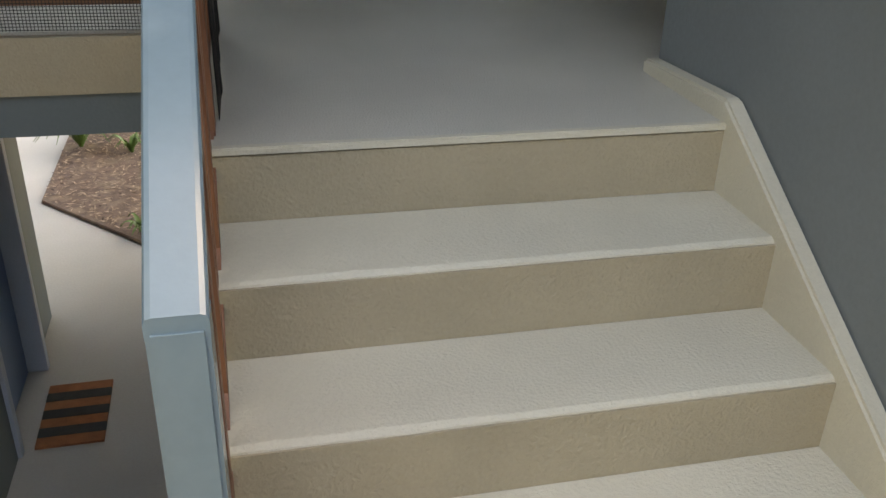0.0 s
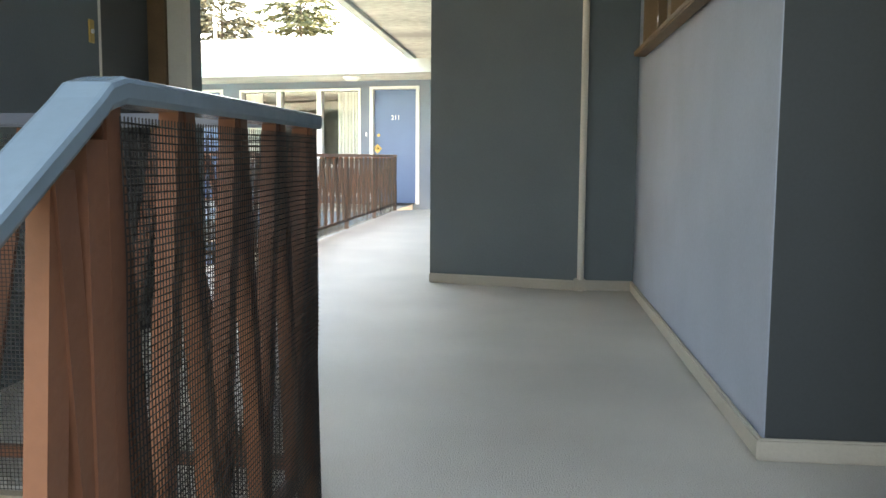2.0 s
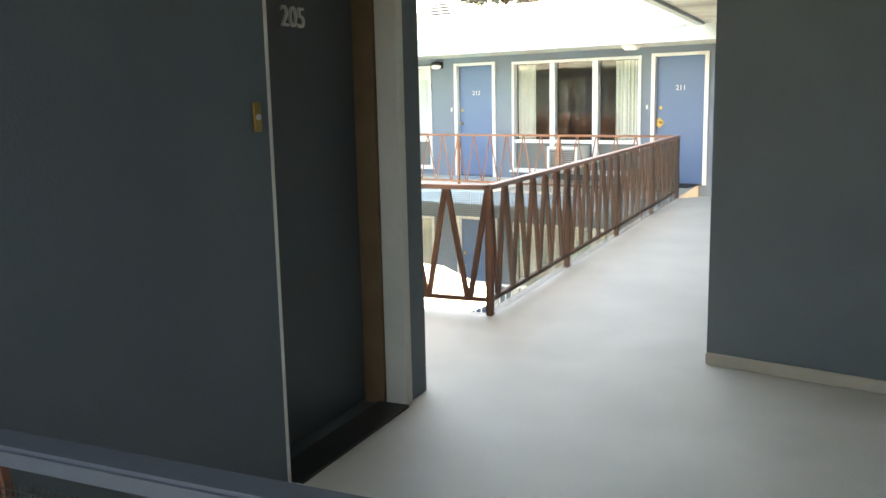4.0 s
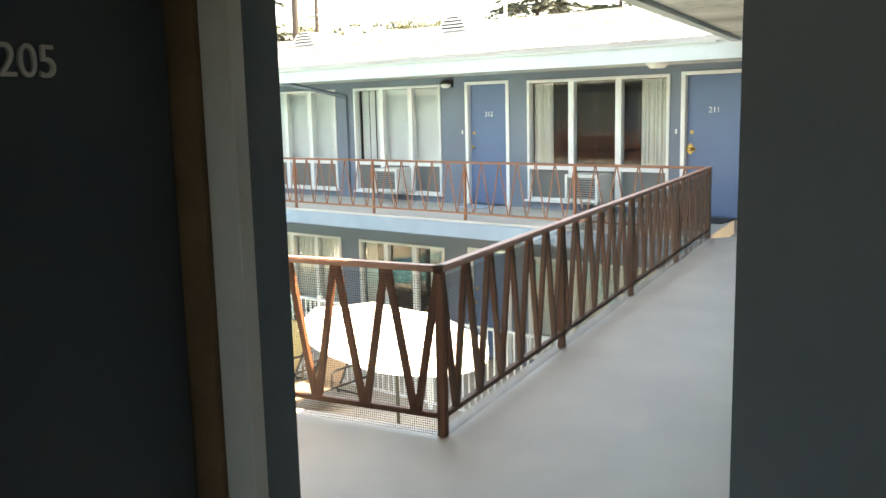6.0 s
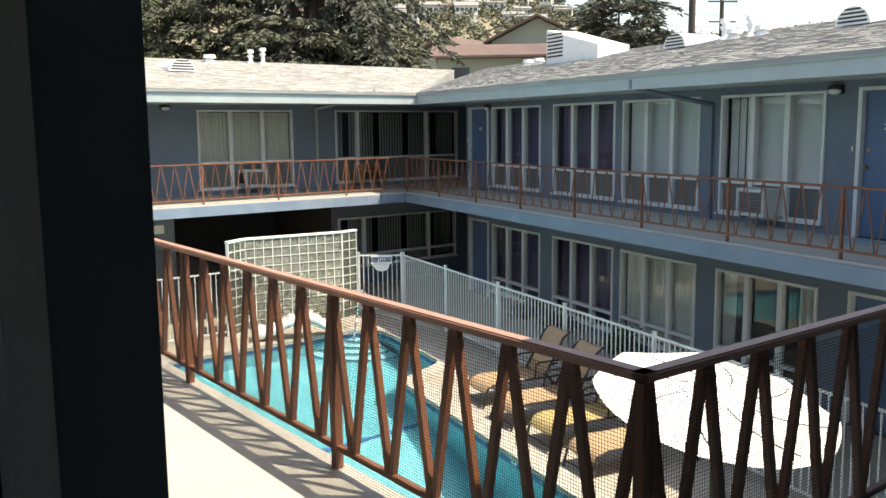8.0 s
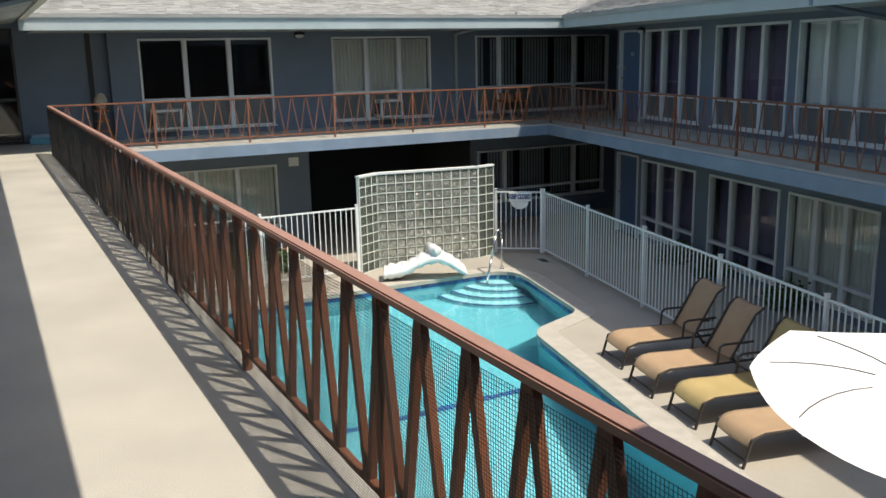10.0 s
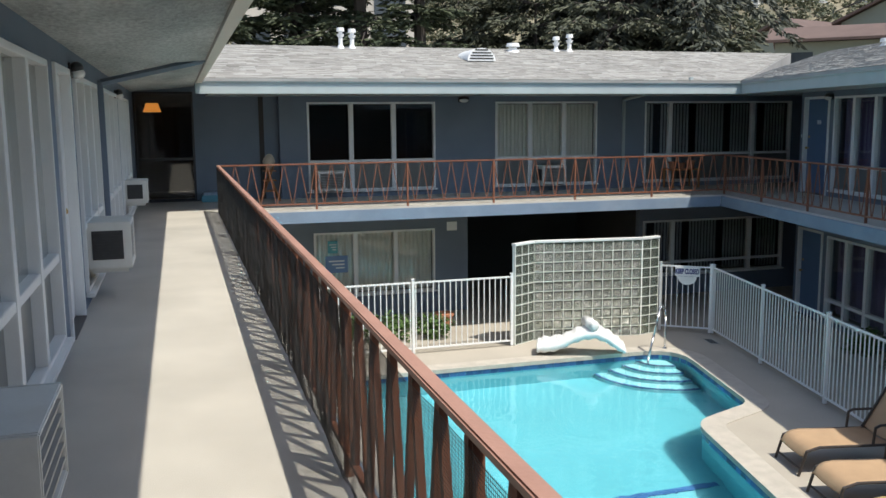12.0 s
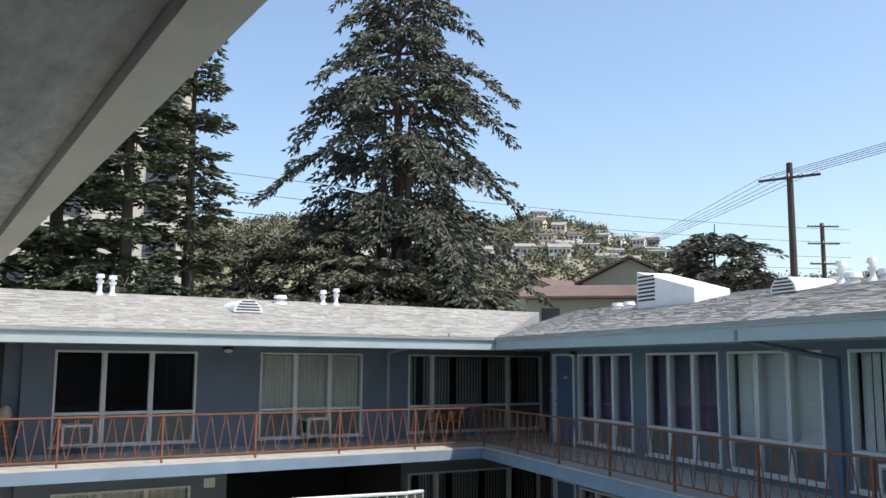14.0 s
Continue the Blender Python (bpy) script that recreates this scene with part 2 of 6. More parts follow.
# own frames of the three courtyard fronts: x along the front, y out of the wall, z up
FAR = Matrix(((-CA, -SA, 0, 0), (SA, -CA, 0, FAR_Y), (0, 0, 1, 0), (0, 0, 0, 1)))
LEFT = Matrix(((0, 1, 0, XLF), (-1, 0, 0, 0), (0, 0, 1, 0), (0, 0, 0, 1)))
NEAR = pose(0, NEAR_Y, 0)
DECK_W = (FAR_Y - RAIL_Y) * CA
far_at = lambda s, w: (-s * CA - w * SA, FAR_Y + s * SA - w * CA)
INNER = (XL, RAIL_Y - XL * math.tan(SKEW))
S_END = 16.74
S_START = (RAIL_Y - FAR_Y) * SA
BACK_Y = 15.4

# ---------------------------------------------------------------- floors and slabs
DECK_T = 0.2
XR, XST, Y1 = 2.93, 1.66, -5.595
solid("floor_landing", prism([(0.22, -4.42), (XST - 0.03, -4.42), (XST - 0.03, Y1), (XR, Y1), (XR, -5.1), (5.4, -5.1), (5.4, -3.6), (3.2, -3.6), (3.2, -0.4), (1.6, -0.4), (1.6, 0.06), (0.22, 0.06)], -DECK_T, 0), FLOOR_COAT, "beige coated concrete landing floor", "floor")
solid("floor_walk_near", prism([(XLF - 1.2, NEAR_Y - 0.1), (0.22, NEAR_Y - 0.1), (0.22, 0.06), (XLF - 1.2, 0.06)], -DECK_T, 0), FLOOR_COAT, "beige coated walkway floor beside the railing", "floor")
solid("floor_walk_side", prism([(-0.06, 0.06), (1.6, 0.06), (1.6, far_at(-1.2, 0)[1]), far_at(-1.6, 0), far_at(S_START, DECK_W + 0.06), (-0.06, RAIL_Y)], -DECK_T, 0), FLOOR_COAT, "grey coated walkway floor under the eave", "floor")
solid("floor_deck_far", prism([far_at(0.0, -0.1), far_at(S_END, -0.1), (INNER[0], INNER[1] - 0.06), far_at(S_START, DECK_W + 0.06)], -DECK_T, -0.002), FLOOR_COAT, "grey coated upper deck in the shade", "floor")
solid("floor_deck_left", prism([(XLF - 1.2, 0.06), (XL + 0.06, 0.06), (XL + 0.06, INNER[1] - 0.06), (XL + 0.06, BACK_Y), (XLF - 0.1, BACK_Y), (XLF - 0.1, 1.4), (XLF - 1.2, 1.4)], -DECK_T, -0.004), FLOOR_COAT, "beige coated upper deck half in sun", "floor")

# deck edge boards
S_IN = (INNER[0] * -CA) + (INNER[1] - FAR_Y) * SA
solid("trim_deck_far", boxes((S_START, S_IN, DECK_W + 0.065, DECK_W + 0.1, -0.25, -0.035), (S_START, S_IN, DECK_W + 0.02, DECK_W + 0.062, -0.25, -0.2)), DECK_EDGE, "pale blue painted deck edge beam", "deck edge", m=FAR)
solid("trim_deck_left", boxes((XL + 0.065, XL + 0.1, 0.1, INNER[1] - 0.15, -0.25, -0.035)), DECK_EDGE, "pale blue painted deck edge beam", "deck edge")
solid("trim_walk_near", boxes((XL + 0.1, -0.1, 0.064, 0.1, -0.25, -0.035)), DECK_EDGE, "pale blue painted deck edge beam", "deck edge")
solid("trim_walk_side", boxes((-0.1, -0.064, 0.1, RAIL_Y - 0.1, -0.25, -0.035)), DECK_EDGE, "pale blue painted deck edge beam", "deck edge")
solid("trim_stairwell", boxes((0.22, XST - 0.03, -4.46, -4.423, -0.2, -0.01), (XST - 0.07, XST - 0.033, Y1, -4.46, -0.2, -0.01)), RISER_SHADED, "tan painted stairwell edge", "deck edge")
solid("beam_stairwell", boxes((0.22, XR, -4.44, -4.2, -0.345, -0.2)), STUCCO_DARK, "slate grey beam under the landing", "beam")

# ---------------------------------------------------------------- stairs
RISE, TREAD = 0.179, 0.295
stairs = empty("stairs", pose(0, 0, 0), "cream coated concrete stairs with tan risers darkened as shade", "stairs", kind="structure")


def worn_step(x0, x1, y0, y1, z0, z1):
    """One step block with a softly worn, slightly uneven nosing."""
    bm = bmesh.new()
    n = 28
    prof = [(y0, z0), (y0, z1 - 0.022), (y0 + 0.004, z1 - 0.008), (y0 + 0.016, z1 - 0.001), (y0 + 0.04, z1), (y1, z1), (y1, z0)]
    rings = []
    for i in range(n + 1):
        x = x0 + (x1 - x0) * i / n
        ring = []
        for k, (y, z) in enumerate(prof):
            j = 0.0035 * noise.noise((x * 7, k * 3.1, z1 * 9)) if 1 <= k <= 4 else 0
            ring.append(bm.verts.new((x, y + j, z + j * 0.6)))
        rings.append(ring)
    for r0, r1 in zip(rings, rings[1:]):
        for k in range(len(prof)):
            m = (k + 1) % len(prof)
            bm.faces.new((r0[k], r0[m], r1[m], r1[k]))
    bm.faces.new(rings[0])
    bm.faces.new(rings[-1][::-1])
    return bm


for i in range(14):
    z = -RISE * (i + 1)
    y = Y1 - TREAD * (i + 1)
    part("step", worn_step(XST - 0.03, XR, y, y + TREAD + 0.02, z - RISE - 0.03, z), STEP_COAT, stairs)
# riser panels, with their upright shade in the tan
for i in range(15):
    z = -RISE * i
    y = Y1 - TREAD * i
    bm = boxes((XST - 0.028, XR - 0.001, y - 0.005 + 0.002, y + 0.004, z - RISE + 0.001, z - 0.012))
    part("riser", bm, RISER_SHADED, stairs)
part("nosing", boxes((XST - 0.03, XR, Y1 - 0.007, Y1 + 0.02, -0.018, 0.002), bevel=0.004), STEP_COAT, stairs)
# sloped skirt against the wall, and its level run along the landing
bm = bmesh.new()
pts = [(-5.1, 0.0), (-5.1, 0.038), (Y1 + 0.02, 0.056), (Y1 - TREAD * 14, 0.056 - RISE * 14), (Y1 - TREAD * 14, -RISE * 14 - 0.3), (Y1, -0.3)]
lo = [bm.verts.new((XR - 0.05, y, z)) for y, z in pts]
hi = [bm.verts.new((XR + 0.001, y, z)) for y, z in pts]
bm.faces.new(lo)
bm.faces.new(hi[::-1])
for i in range(len(pts)):
    bm.faces.new((lo[i], lo[(i + 1) % 6], hi[(i + 1) % 6], hi[i]))
bmesh.ops.bevel(bm, geom=[e for e in bm.edges], offset=0.008, segments=2, affect="EDGES", clamp_overlap=True)
part("skirt", bm, STEP_COAT, stairs, "cream painted stair skirt")

# ---------------------------------------------------------------- walls round the landing
WALL_TOP = 2.6
X205_BACK = -2.0


def straight_wall(name, a, b, z0, z1, thick, material, label, openings=()):
    """A wall whose outer face runs from a to b in plan; the outside is on the left of that way."""
    a, b = Vector(a), Vector(b)
    d = (b - a).normalized()
    m = Matrix(((d.x, -d.y, 0, a.x), (d.y, d.x, 0, a.y), (0, 0, 1, 0), (0, 0, 0, 1)))
    return solid(name, wall_mesh(0, (b - a).length, z0, z1, thick, openings), material, label, "wall", m=m), m


def baseboard(a, b, material=BASE_M, h=0.065):
    a, b = Vector(a), Vector(b)
    d = (b - a).normalized()
    m = Matrix(((d.x, -d.y, 0, a.x), (d.y, d.x, 0, a.y), (0, 0, 1, 0), (0, 0, 0, 1)))
    bm = boxes((0, (b - a).length, 0.002, 0.022, 0, h), bevel=0.006)
    return solid("baseboard", bm, material, "cream painted coved baseboard", "baseboard", m=m)


WC, PIL, INR, NEARC = (1.469, -0.6), (2.454, -0.836), (2.8, -0.81), (2.82, -3.976)
straight_wall("wall_side_end", PIL, WC, GROUND, WALL_TOP, 0.15, STUCCO_DARK, "slate grey stucco wall end by the walkway")
straight_wall("wall_side_long", WC, (WC[0], 9.85), -DECK_T, WALL_TOP, 0.15, STUCCO_DARK, "slate grey stucco wall of the side wing")
straight_wall("wall_niche", INR, (PIL[0] + 0.03, PIL[1] + 0.035), GROUND, WALL_TOP, 0.15, STUCCO_DARK, "slate grey stucco wall in the niche")
PALE_M = straight_wall("wall_landing_pale", NEARC, (INR[0], INR[1] + 0.1), GROUND, WALL_TOP, 0.18, STUCCO_PALE, "pale blue plaster wall beside the landing", [(0.9, 2.77, 1.47, 2.3)])[1]
# corridor walls wear the darkened stucco: their shade is painted
straight_wall("wall_corridor", (5.4, NEARC[1]), (NEARC[0] + 0.18, NEARC[1]), GROUND, WALL_TOP, 0.18, STUCCO_SHADED, "slate wall along the side corridor, shade in its colour")
solid("wall_corridor_corner", boxes((NEARC[0] + 0.003, NEARC[0] + 0.18, NEARC[1] - 0.002, NEARC[1] + 0.1, GROUND, WALL_TOP)), STUCCO_SHADED, "slate corner of the corridor wall, shade in its colour", "wall")
straight_wall("wall_corridor_end", (5.4, -5.3), (5.4, -3.8), GROUND, WALL_TOP, 0.18, STUCCO_SHADED, "slate wall closing the corridor, shade in its colour")
straight_wall("wall_stair", (XR, -11.6), (XR, -5.1), GROUND, WALL_TOP, 0.2, STUCCO_STAIR, "blue grey plaster wall beside the stairs")
# added out of view so that the stairs get light only from above
straight_wall("wall_back", (XR + 0.2, -11.6), (X205_BACK, -11.6), GROUND, WALL_TOP, 0.2, STUCCO, "unseen blue grey wall added behind the stairs to hold back light")
straight_wall("wall_stair_return", (XR + 0.2, -5.1), (5.4, -5.1), GROUND, WALL_TOP, 0.2, STUCCO_DARK, "slate wall turning off the stairs")
solid("pipe_niche", rod(bmesh.new(), (PIL[0] + 0.012, PIL[1] - 0.02, 0), (PIL[0] + 0.012, PIL[1] - 0.02, WALL_TOP), 0.022, seg=10), TRIM, "cream painted corner pipe in the niche", "pipe", kind="")
for a, b in ((PIL, WC), (INR, (PIL[0] + 0.04, PIL[1] + 0.03)), ((NEARC[0], NEARC[1] - 0.02), (INR[0], INR[1])), ((5.4, NEARC[1]), (NEARC[0] - 0.02, NEARC[1])), ((XR, Y1 + 0.6), (XR, -5.1))):
    if b != (XR, -5.1):
        baseboard(a, b)
solid("baseboard_corner", boxes((PIL[0] - 0.03, PIL[0] + 0.045, PIL[1] - 0.045, PIL[1] + 0.02, 0, 0.08), bevel=0.008), BASE_M, "tan painted baseboard block", "baseboard")

# wall with the open stairwell before it, and its door recess
X205 = 0.257
# the far stretch beside the stairs is added, unseen, to block side light
solid("wall_door_side", wall_mesh(-NEAR_Y, 11.6, GROUND, WALL_TOP, 0.3, [(1.70, 2.735, 0.0, 2.06), (2.17, 3.13, GROUND, GROUND + 2.06)]), STUCCO_DARK, "slate grey stucco wall with a door recess", "wall", m=Matrix(((0, 1, 0, X205), (-1, 0, 0, 0), (0, 0, 1, 0), (0, 0, 0, 1))))
solid("ceiling_landing", prism([(0.02, NEAR_Y), (0.02, -6.15), (5.6, -6.15), (5.6, -0.3), (1.5, -0.3), (1.5, NEAR_Y + 0.02)], 2.42, 2.6), SOFFIT, "grey plaster ceiling over the landing", "ceiling")

# ---------------------------------------------------------------- fronts of the courtyard
FAR_WINDOWS = [(0.972, 3.437, "sheer"), (5.25, 7.372, "slit"), (7.87, 10.03, "blind"), (10.27, 12.51, "violet"), (13.04, 15.31, "violet")]
FAR_DOORS = [(-0.1, 0.755, "211"), (3.843, 4.667, "212"), (15.55, 16.55, "213")]
LEFT_WINDOWS = [(-4.864, -2.0, "dark"), (-8.86, -6.3, "sheer"), (-14.3, -10.13, "vertical")]
NEAR_WINDOWS = [(-6.33, -3.75, "sheer"), (-10.25, -8.05, "sheer"), (-13.6, -11.1, "sheer"), (-16.9, -14.2, "sheer")]
NEAR_DOORS = [(-7.72, -6.83, "206")]
W_Z0, W_Z1 = 0.14, 2.06
far_open = [(a, b, W_Z0, W_Z1) for a, b, k in FAR_WINDOWS] + [(a, b, 0, 2.05) for a, b, k in FAR_DOORS]
low_open = [(a, b, GROUND + 0.2, GROUND + 1.9) for a, b, k in FAR_WINDOWS] + [(a, b, GROUND, GROUND + 1.92) for a, b, k in FAR_DOORS[1:]]
solid("wall_far", wall_mesh(-1.6, S_END, GROUND, SOFF + 0.25, 0.18, far_open + low_open), STUCCO, "blue grey stucco front with doors and windows", "wall", m=FAR)
left_open = [(a, b, W_Z0, W_Z1) for a, b, k in LEFT_WINDOWS]
left_low = [(-4.83, -2.07, -2.2, -0.78), (-14.2, -10.15, -2.2, -0.84), (-10.05, -5.62, GROUND, -0.5)]
solid("wall_left", wall_mesh(-BACK_Y, -1.41, GROUND, SOFF + 0.25, 0.18, left_open + left_low), STUCCO, "blue grey stucco front with wide windows", "wall", m=LEFT)
solid("wall_left_recess", wall_mesh(-1.41, -NEAR_Y + 0.1, GROUND, SOFF + 0.25, 0.18, [(0.34, 1.53, 0.02, 2.28)]), STUCCO, "blue grey stucco recess wall with a dark window", "wall", m=pose(-0.22, 0, 0) @ LEFT)
solid("wall_left_return", boxes((XLF - 0.4, XLF - 0.182, 1.412, 1.41 + 0.18, GROUND, SOFF + 0.25)), STUCCO, "blue grey stucco return of the recess", "wall")
near_open = [(a, b, W_Z0, W_Z1) for a, b, k in NEAR_WINDOWS] + [(a, b, 0, 2.05) for a, b, k in NEAR_DOORS]
solid("wall_near", wall_mesh(XLF - 1.0, X205 - 0.2, GROUND, SOFF + 0.25, 0.2, near_open), STUCCO, "blue grey stucco front along the walkway", "wall", m=NEAR)

# rooms behind the fronts, their unlit look painted in near-black
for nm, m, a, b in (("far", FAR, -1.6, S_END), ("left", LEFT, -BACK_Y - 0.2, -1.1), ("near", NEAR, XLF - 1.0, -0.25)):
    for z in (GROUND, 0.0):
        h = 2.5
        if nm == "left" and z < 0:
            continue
        solid("room_shell_" + nm, boxes((a, b, -3.6, -3.5, z, z + h), (a, b, -3.5, -0.2, z + h - 0.06, z + h - 0.005), (a, b, -3.5, -0.2, z - 0.1, z - 0.006), (a - 0.1, a, -3.5, -0.2, z, z + h), (b, b + 0.1, -3.5, -0.2, z, z + h)), ROOM_SHADE, "plain room behind the windows, dimness put into its dark colour", "room", m=m)
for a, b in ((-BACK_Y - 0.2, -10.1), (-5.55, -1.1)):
    solid("room_shell_left", boxes((a, b, -3.6, -3.5, GROUND, -0.25), (a, b, -3.5, -0.2, -0.3, -0.21), (a - 0.06, a, -3.5, -0.2, GROUND, -0.25), (b, b + 0.06, -3.5, -0.2, GROUND, -0.25)), ROOM_SHADE, "plain room behind the windows, dimness put into its dark colour", "room", m=LEFT)
# passage through the ground floor, open to the garden at one side of its end;
# its gloom is painted into the near-black stucco
solid("ceiling_passage", boxes((-10.03, -5.49, -3.6, -0.182, -0.42, -0.3)), STUCCO_SHADED, "ceiling of the passage, shade in its colour", "ceiling", m=LEFT)
solid("wall_passage_end", boxes((-10.03, -6.75, -3.6, -3.45, GROUND, -0.42)), STUCCO_SHADED, "slate wall at the end of the passage, shade in its colour", "wall", m=LEFT)
solid("wall_far_return", boxes((S_END - 0.18, S_END, -3.0, -0.19, GROUND, SOFF + 0.2)), STUCCO, "blue grey stucco return of the far wing", "wall", m=FAR)
solid("wall_left_back", boxes((XLF - 0.18, -15.5, BACK_Y + 0.002, BACK_Y + 0.18, GROUND, SOFF + 0.25)), STUCCO, "blue grey stucco wall behind the corner of the decks", "wall")
solid("room_shell_recess", boxes((-1.4, 1.8, -3.0, -2.9, 0, 2.4), (-1.4, 1.8, -2.9, -0.2, 2.35, 2.4), (-1.4, 1.8, -2.9, -0.2, -0.05, -0.006), (-1.5, -1.4, -2.9, -0.2, 0, 2.4), (1.8, 1.9, -2.9, -0.2, 0, 2.4)), ROOM_SHADE, "plain room behind the dark window, dimness put into its colour", "room", m=pose(-0.22, 0, 0) @ LEFT)

# ---------------------------------------------------------------- roofs
EAVE_X = -16.0
SOFF_OUT = 2.18
RIDGE_RUN, RIDGE_Z, EAVE_TOP = 4.0, 3.33, SOFF_OUT + 0.23
EAVE_W = 1.7
ey = (FAR_Y * CA - EAVE_W - EAVE_X * SA) / CA
bm = boxes((EAVE_X - 2.4, 0.5, NEAR_Y - 0.1, EAVE_IN - 0.002, SOFF, SOFF + 0.06))
for v in bm.verts:
    v.co.z -= 0.11 if v.co.y < NEAR_Y else 0
solid("ceiling_soffit_near", bm, SOFFIT, "stained grey plaster soffit over the walkway", "soffit")
solid("ceiling_soffit_side", boxes((-EAVE_IN + 0.002, 1.6, EAVE_IN, 9.3, SOFF, SOFF + 0.06)), SOFFIT, "stained grey plaster soffit over the side walkway", "soffit")
solid("ceiling_soffit_left", boxes((XLF - 0.9, EAVE_X - 0.02, -0.076, BACK_Y, SOFF_OUT + 0.002, SOFF_OUT + 0.05)), SOFFIT, "grey plaster soffit over the left deck", "soffit")
solid("ceiling_soffit_far", boxes((-1.4, S_END + 0.1, -0.1, EAVE_W - 0.02, SOFF_OUT + 0.004, SOFF_OUT + 0.048)), SOFFIT, "grey plaster soffit over the far deck", "soffit", m=FAR)
s_in = (EAVE_X * -CA) + (ey - FAR_Y) * SA
solid("trim_fascia_far", boxes((-1.7, s_in, EAVE_W - 0.02, EAVE_W + 0.02, SOFF_OUT - 0.035, SOFF_OUT + 0.22), (S_START, s_in, EAVE_W + 0.022, EAVE_W + 0.05, SOFF_OUT + 0.16, SOFF_OUT + 0.21)), FASCIA, "pale blue painted eave board", "fascia", m=FAR)
solid("trim_fascia_left", boxes((EAVE_X - 0.02, EAVE_X + 0.02, -0.34, far_at(s_in, EAVE_W)[1], SOFF_OUT - 0.035, SOFF_OUT + 0.22), (EAVE_X + 0.022, EAVE_X + 0.05, -0.22, far_at(s_in, EAVE_W)[1] - 0.03, SOFF_OUT + 0.16, SOFF_OUT + 0.21)), FASCIA, "pale blue painted eave board", "fascia")
solid("trim_fascia_near", boxes((EAVE_X - 0.02, -EAVE_OUT, EAVE_IN, EAVE_OUT, SOFF - 0.035, SOFF + 0.2)), TRIM, "cream painted eave board over the walkway", "fascia")
solid("trim_fascia_side", boxes((-EAVE_OUT, -EAVE_IN, EAVE_OUT, RAIL_Y - 0.05, SOFF - 0.035, SOFF + 0.2)), FASCIA, "pale blue painted eave board", "fascia")


def slope_roof(name, m, a0, a1, b0, b1, w0, w1, z0, z1, label):
    """A roof slope in a front's frame: eave from a0 to a1 at w0, ridge from b0 to b1 at w1, with overlapping shingle courses."""
    roof = empty(name, m, label, "roof", kind="structure")
    bm = bmesh.new()
    v = [bm.verts.new(p) for p in ((a0, w0, z0), (a1, w0, z0), (b1, w1, z1), (b0, w1, z1), (a0, w0, z0 - 0.05), (a1, w0, z0 - 0.05), (b1, w1, z1 - 0.3), (b0, w1, z1 - 0.3))]
    for q in ((0, 1, 2, 3), (7, 6, 5, 4), (0, 4, 5, 1), (1, 5, 6, 2), (2, 6, 7, 3), (3, 7, 4, 0)):
        bm.faces.new([v[i] for i in q])
    part("decking", bm, SHINGLE, roof)
    rng = random.Random(len(name) * 7 + 3)
    run = math.hypot(w1 - w0, z1 - z0)
    n = int(run / 0.115)
    verts, faces = [], []
    for i in range(n):
        f0, f1 = i / n, min(1.0, (i + 1.25) / n)
        lo, hi = a0 + (b0 - a0) * f0, a1 + (b1 - a1) * f0
        x = lo + rng.uniform(-0.3, 0)
        lift = 0.016
        while x < hi:
            w = rng.choice((0.12, 0.17, 0.22, 0.3))
            xa, xb = max(x + 0.004, lo), min(x + w, hi)
            if xb - xa > 0.03:
                t = lift + rng.uniform(-0.004, 0.006)
                y0, zz0, y1, zz1 = w0 + (w1 - w0) * f0, z0 + (z1 - z0) * f0, w0 + (w1 - w0) * f1, z0 + (z1 - z0) * f1
                k = len(verts)
                verts += [(xa, y0, zz0 + t), (xb, y0, zz0 + t), (xb, y1, zz1 + 0.004), (xa, y1, zz1 + 0.004), (xa, y0, zz0 - 0.004), (xb, y0, zz0 - 0.004)]
                faces += [(k, k + 1, k + 2, k + 3), (k + 4, k + 5, k + 1, k), (k + 5, k + 2, k + 1), (k + 4, k, k + 3)]
            x += w
    me = bpy.data.meshes.new("shingles")
    me.from_pydata(verts, [], faces)
    me.materials.append(SHINGLES)
    part("shingles", me, SHINGLES, roof, "weathered grey and tan asphalt shingles", kind="stuff")
    return roof


SHINGLES = mat("grey tan shingle", (0.40, 0.395, 0.385), 0.9, 0.12, 1.0, 70, 0.5)
_nt = SHINGLES.node_tree
_g, _r, _m = _nt.nodes.new("ShaderNodeNewGeometry"), _nt.nodes.new("ShaderNodeValToRGB"), _nt.nodes.new("ShaderNodeMix")
_r.color_ramp.elements[0].color, _r.color_ramp.elements[1].color = (0.31, 0.3, 0.285, 1), (0.48, 0.475, 0.46, 1)
_e = _r.color_ramp.elements.new(0.5)
_e.color = (0.40, 0.39, 0.375, 1)
_m.data_type, _m.blend_type = "RGBA", "MULTIPLY"
_m.inputs["Factor"].default_value = 1.0
_b = _nt.nodes["Principled BSDF"]
_src = _b.inputs["Base Color"].links[0].from_socket
_sc = _nt.nodes.new("ShaderNodeVectorMath")
_sc.operation = "SCALE"
_sc.inputs["Scale"].default_value = 2.05
_nt.links.new(_g.outputs["Random Per Island"], _r.inputs["Fac"])
_nt.links.new(_src, _sc.inputs[0])
_nt.links.new(_sc.outputs[0], _m.inputs["A"])
_nt.links.new(_r.outputs["Color"], _m.inputs["B"])
_nt.links.new(_m.outputs["Result"], _b.inputs["Base Color"])

le = EAVE_X - XLF
slope_roof("roof_left", LEFT, -ey, 3.0, -(ey + 4.3), 3.0, le + 0.06, le - RIDGE_RUN, EAVE_TOP, RIDGE_Z, "weathered grey shingle roof of the left wing")
slope_roof("roof_far", FAR, -1.6, s_in - 0.02, -1.6, s_in + RIDGE_RUN, EAVE_W + 0.06, EAVE_W - RIDGE_RUN, EAVE_TOP, RIDGE_Z, "weathered grey shingle roof of the far wing")
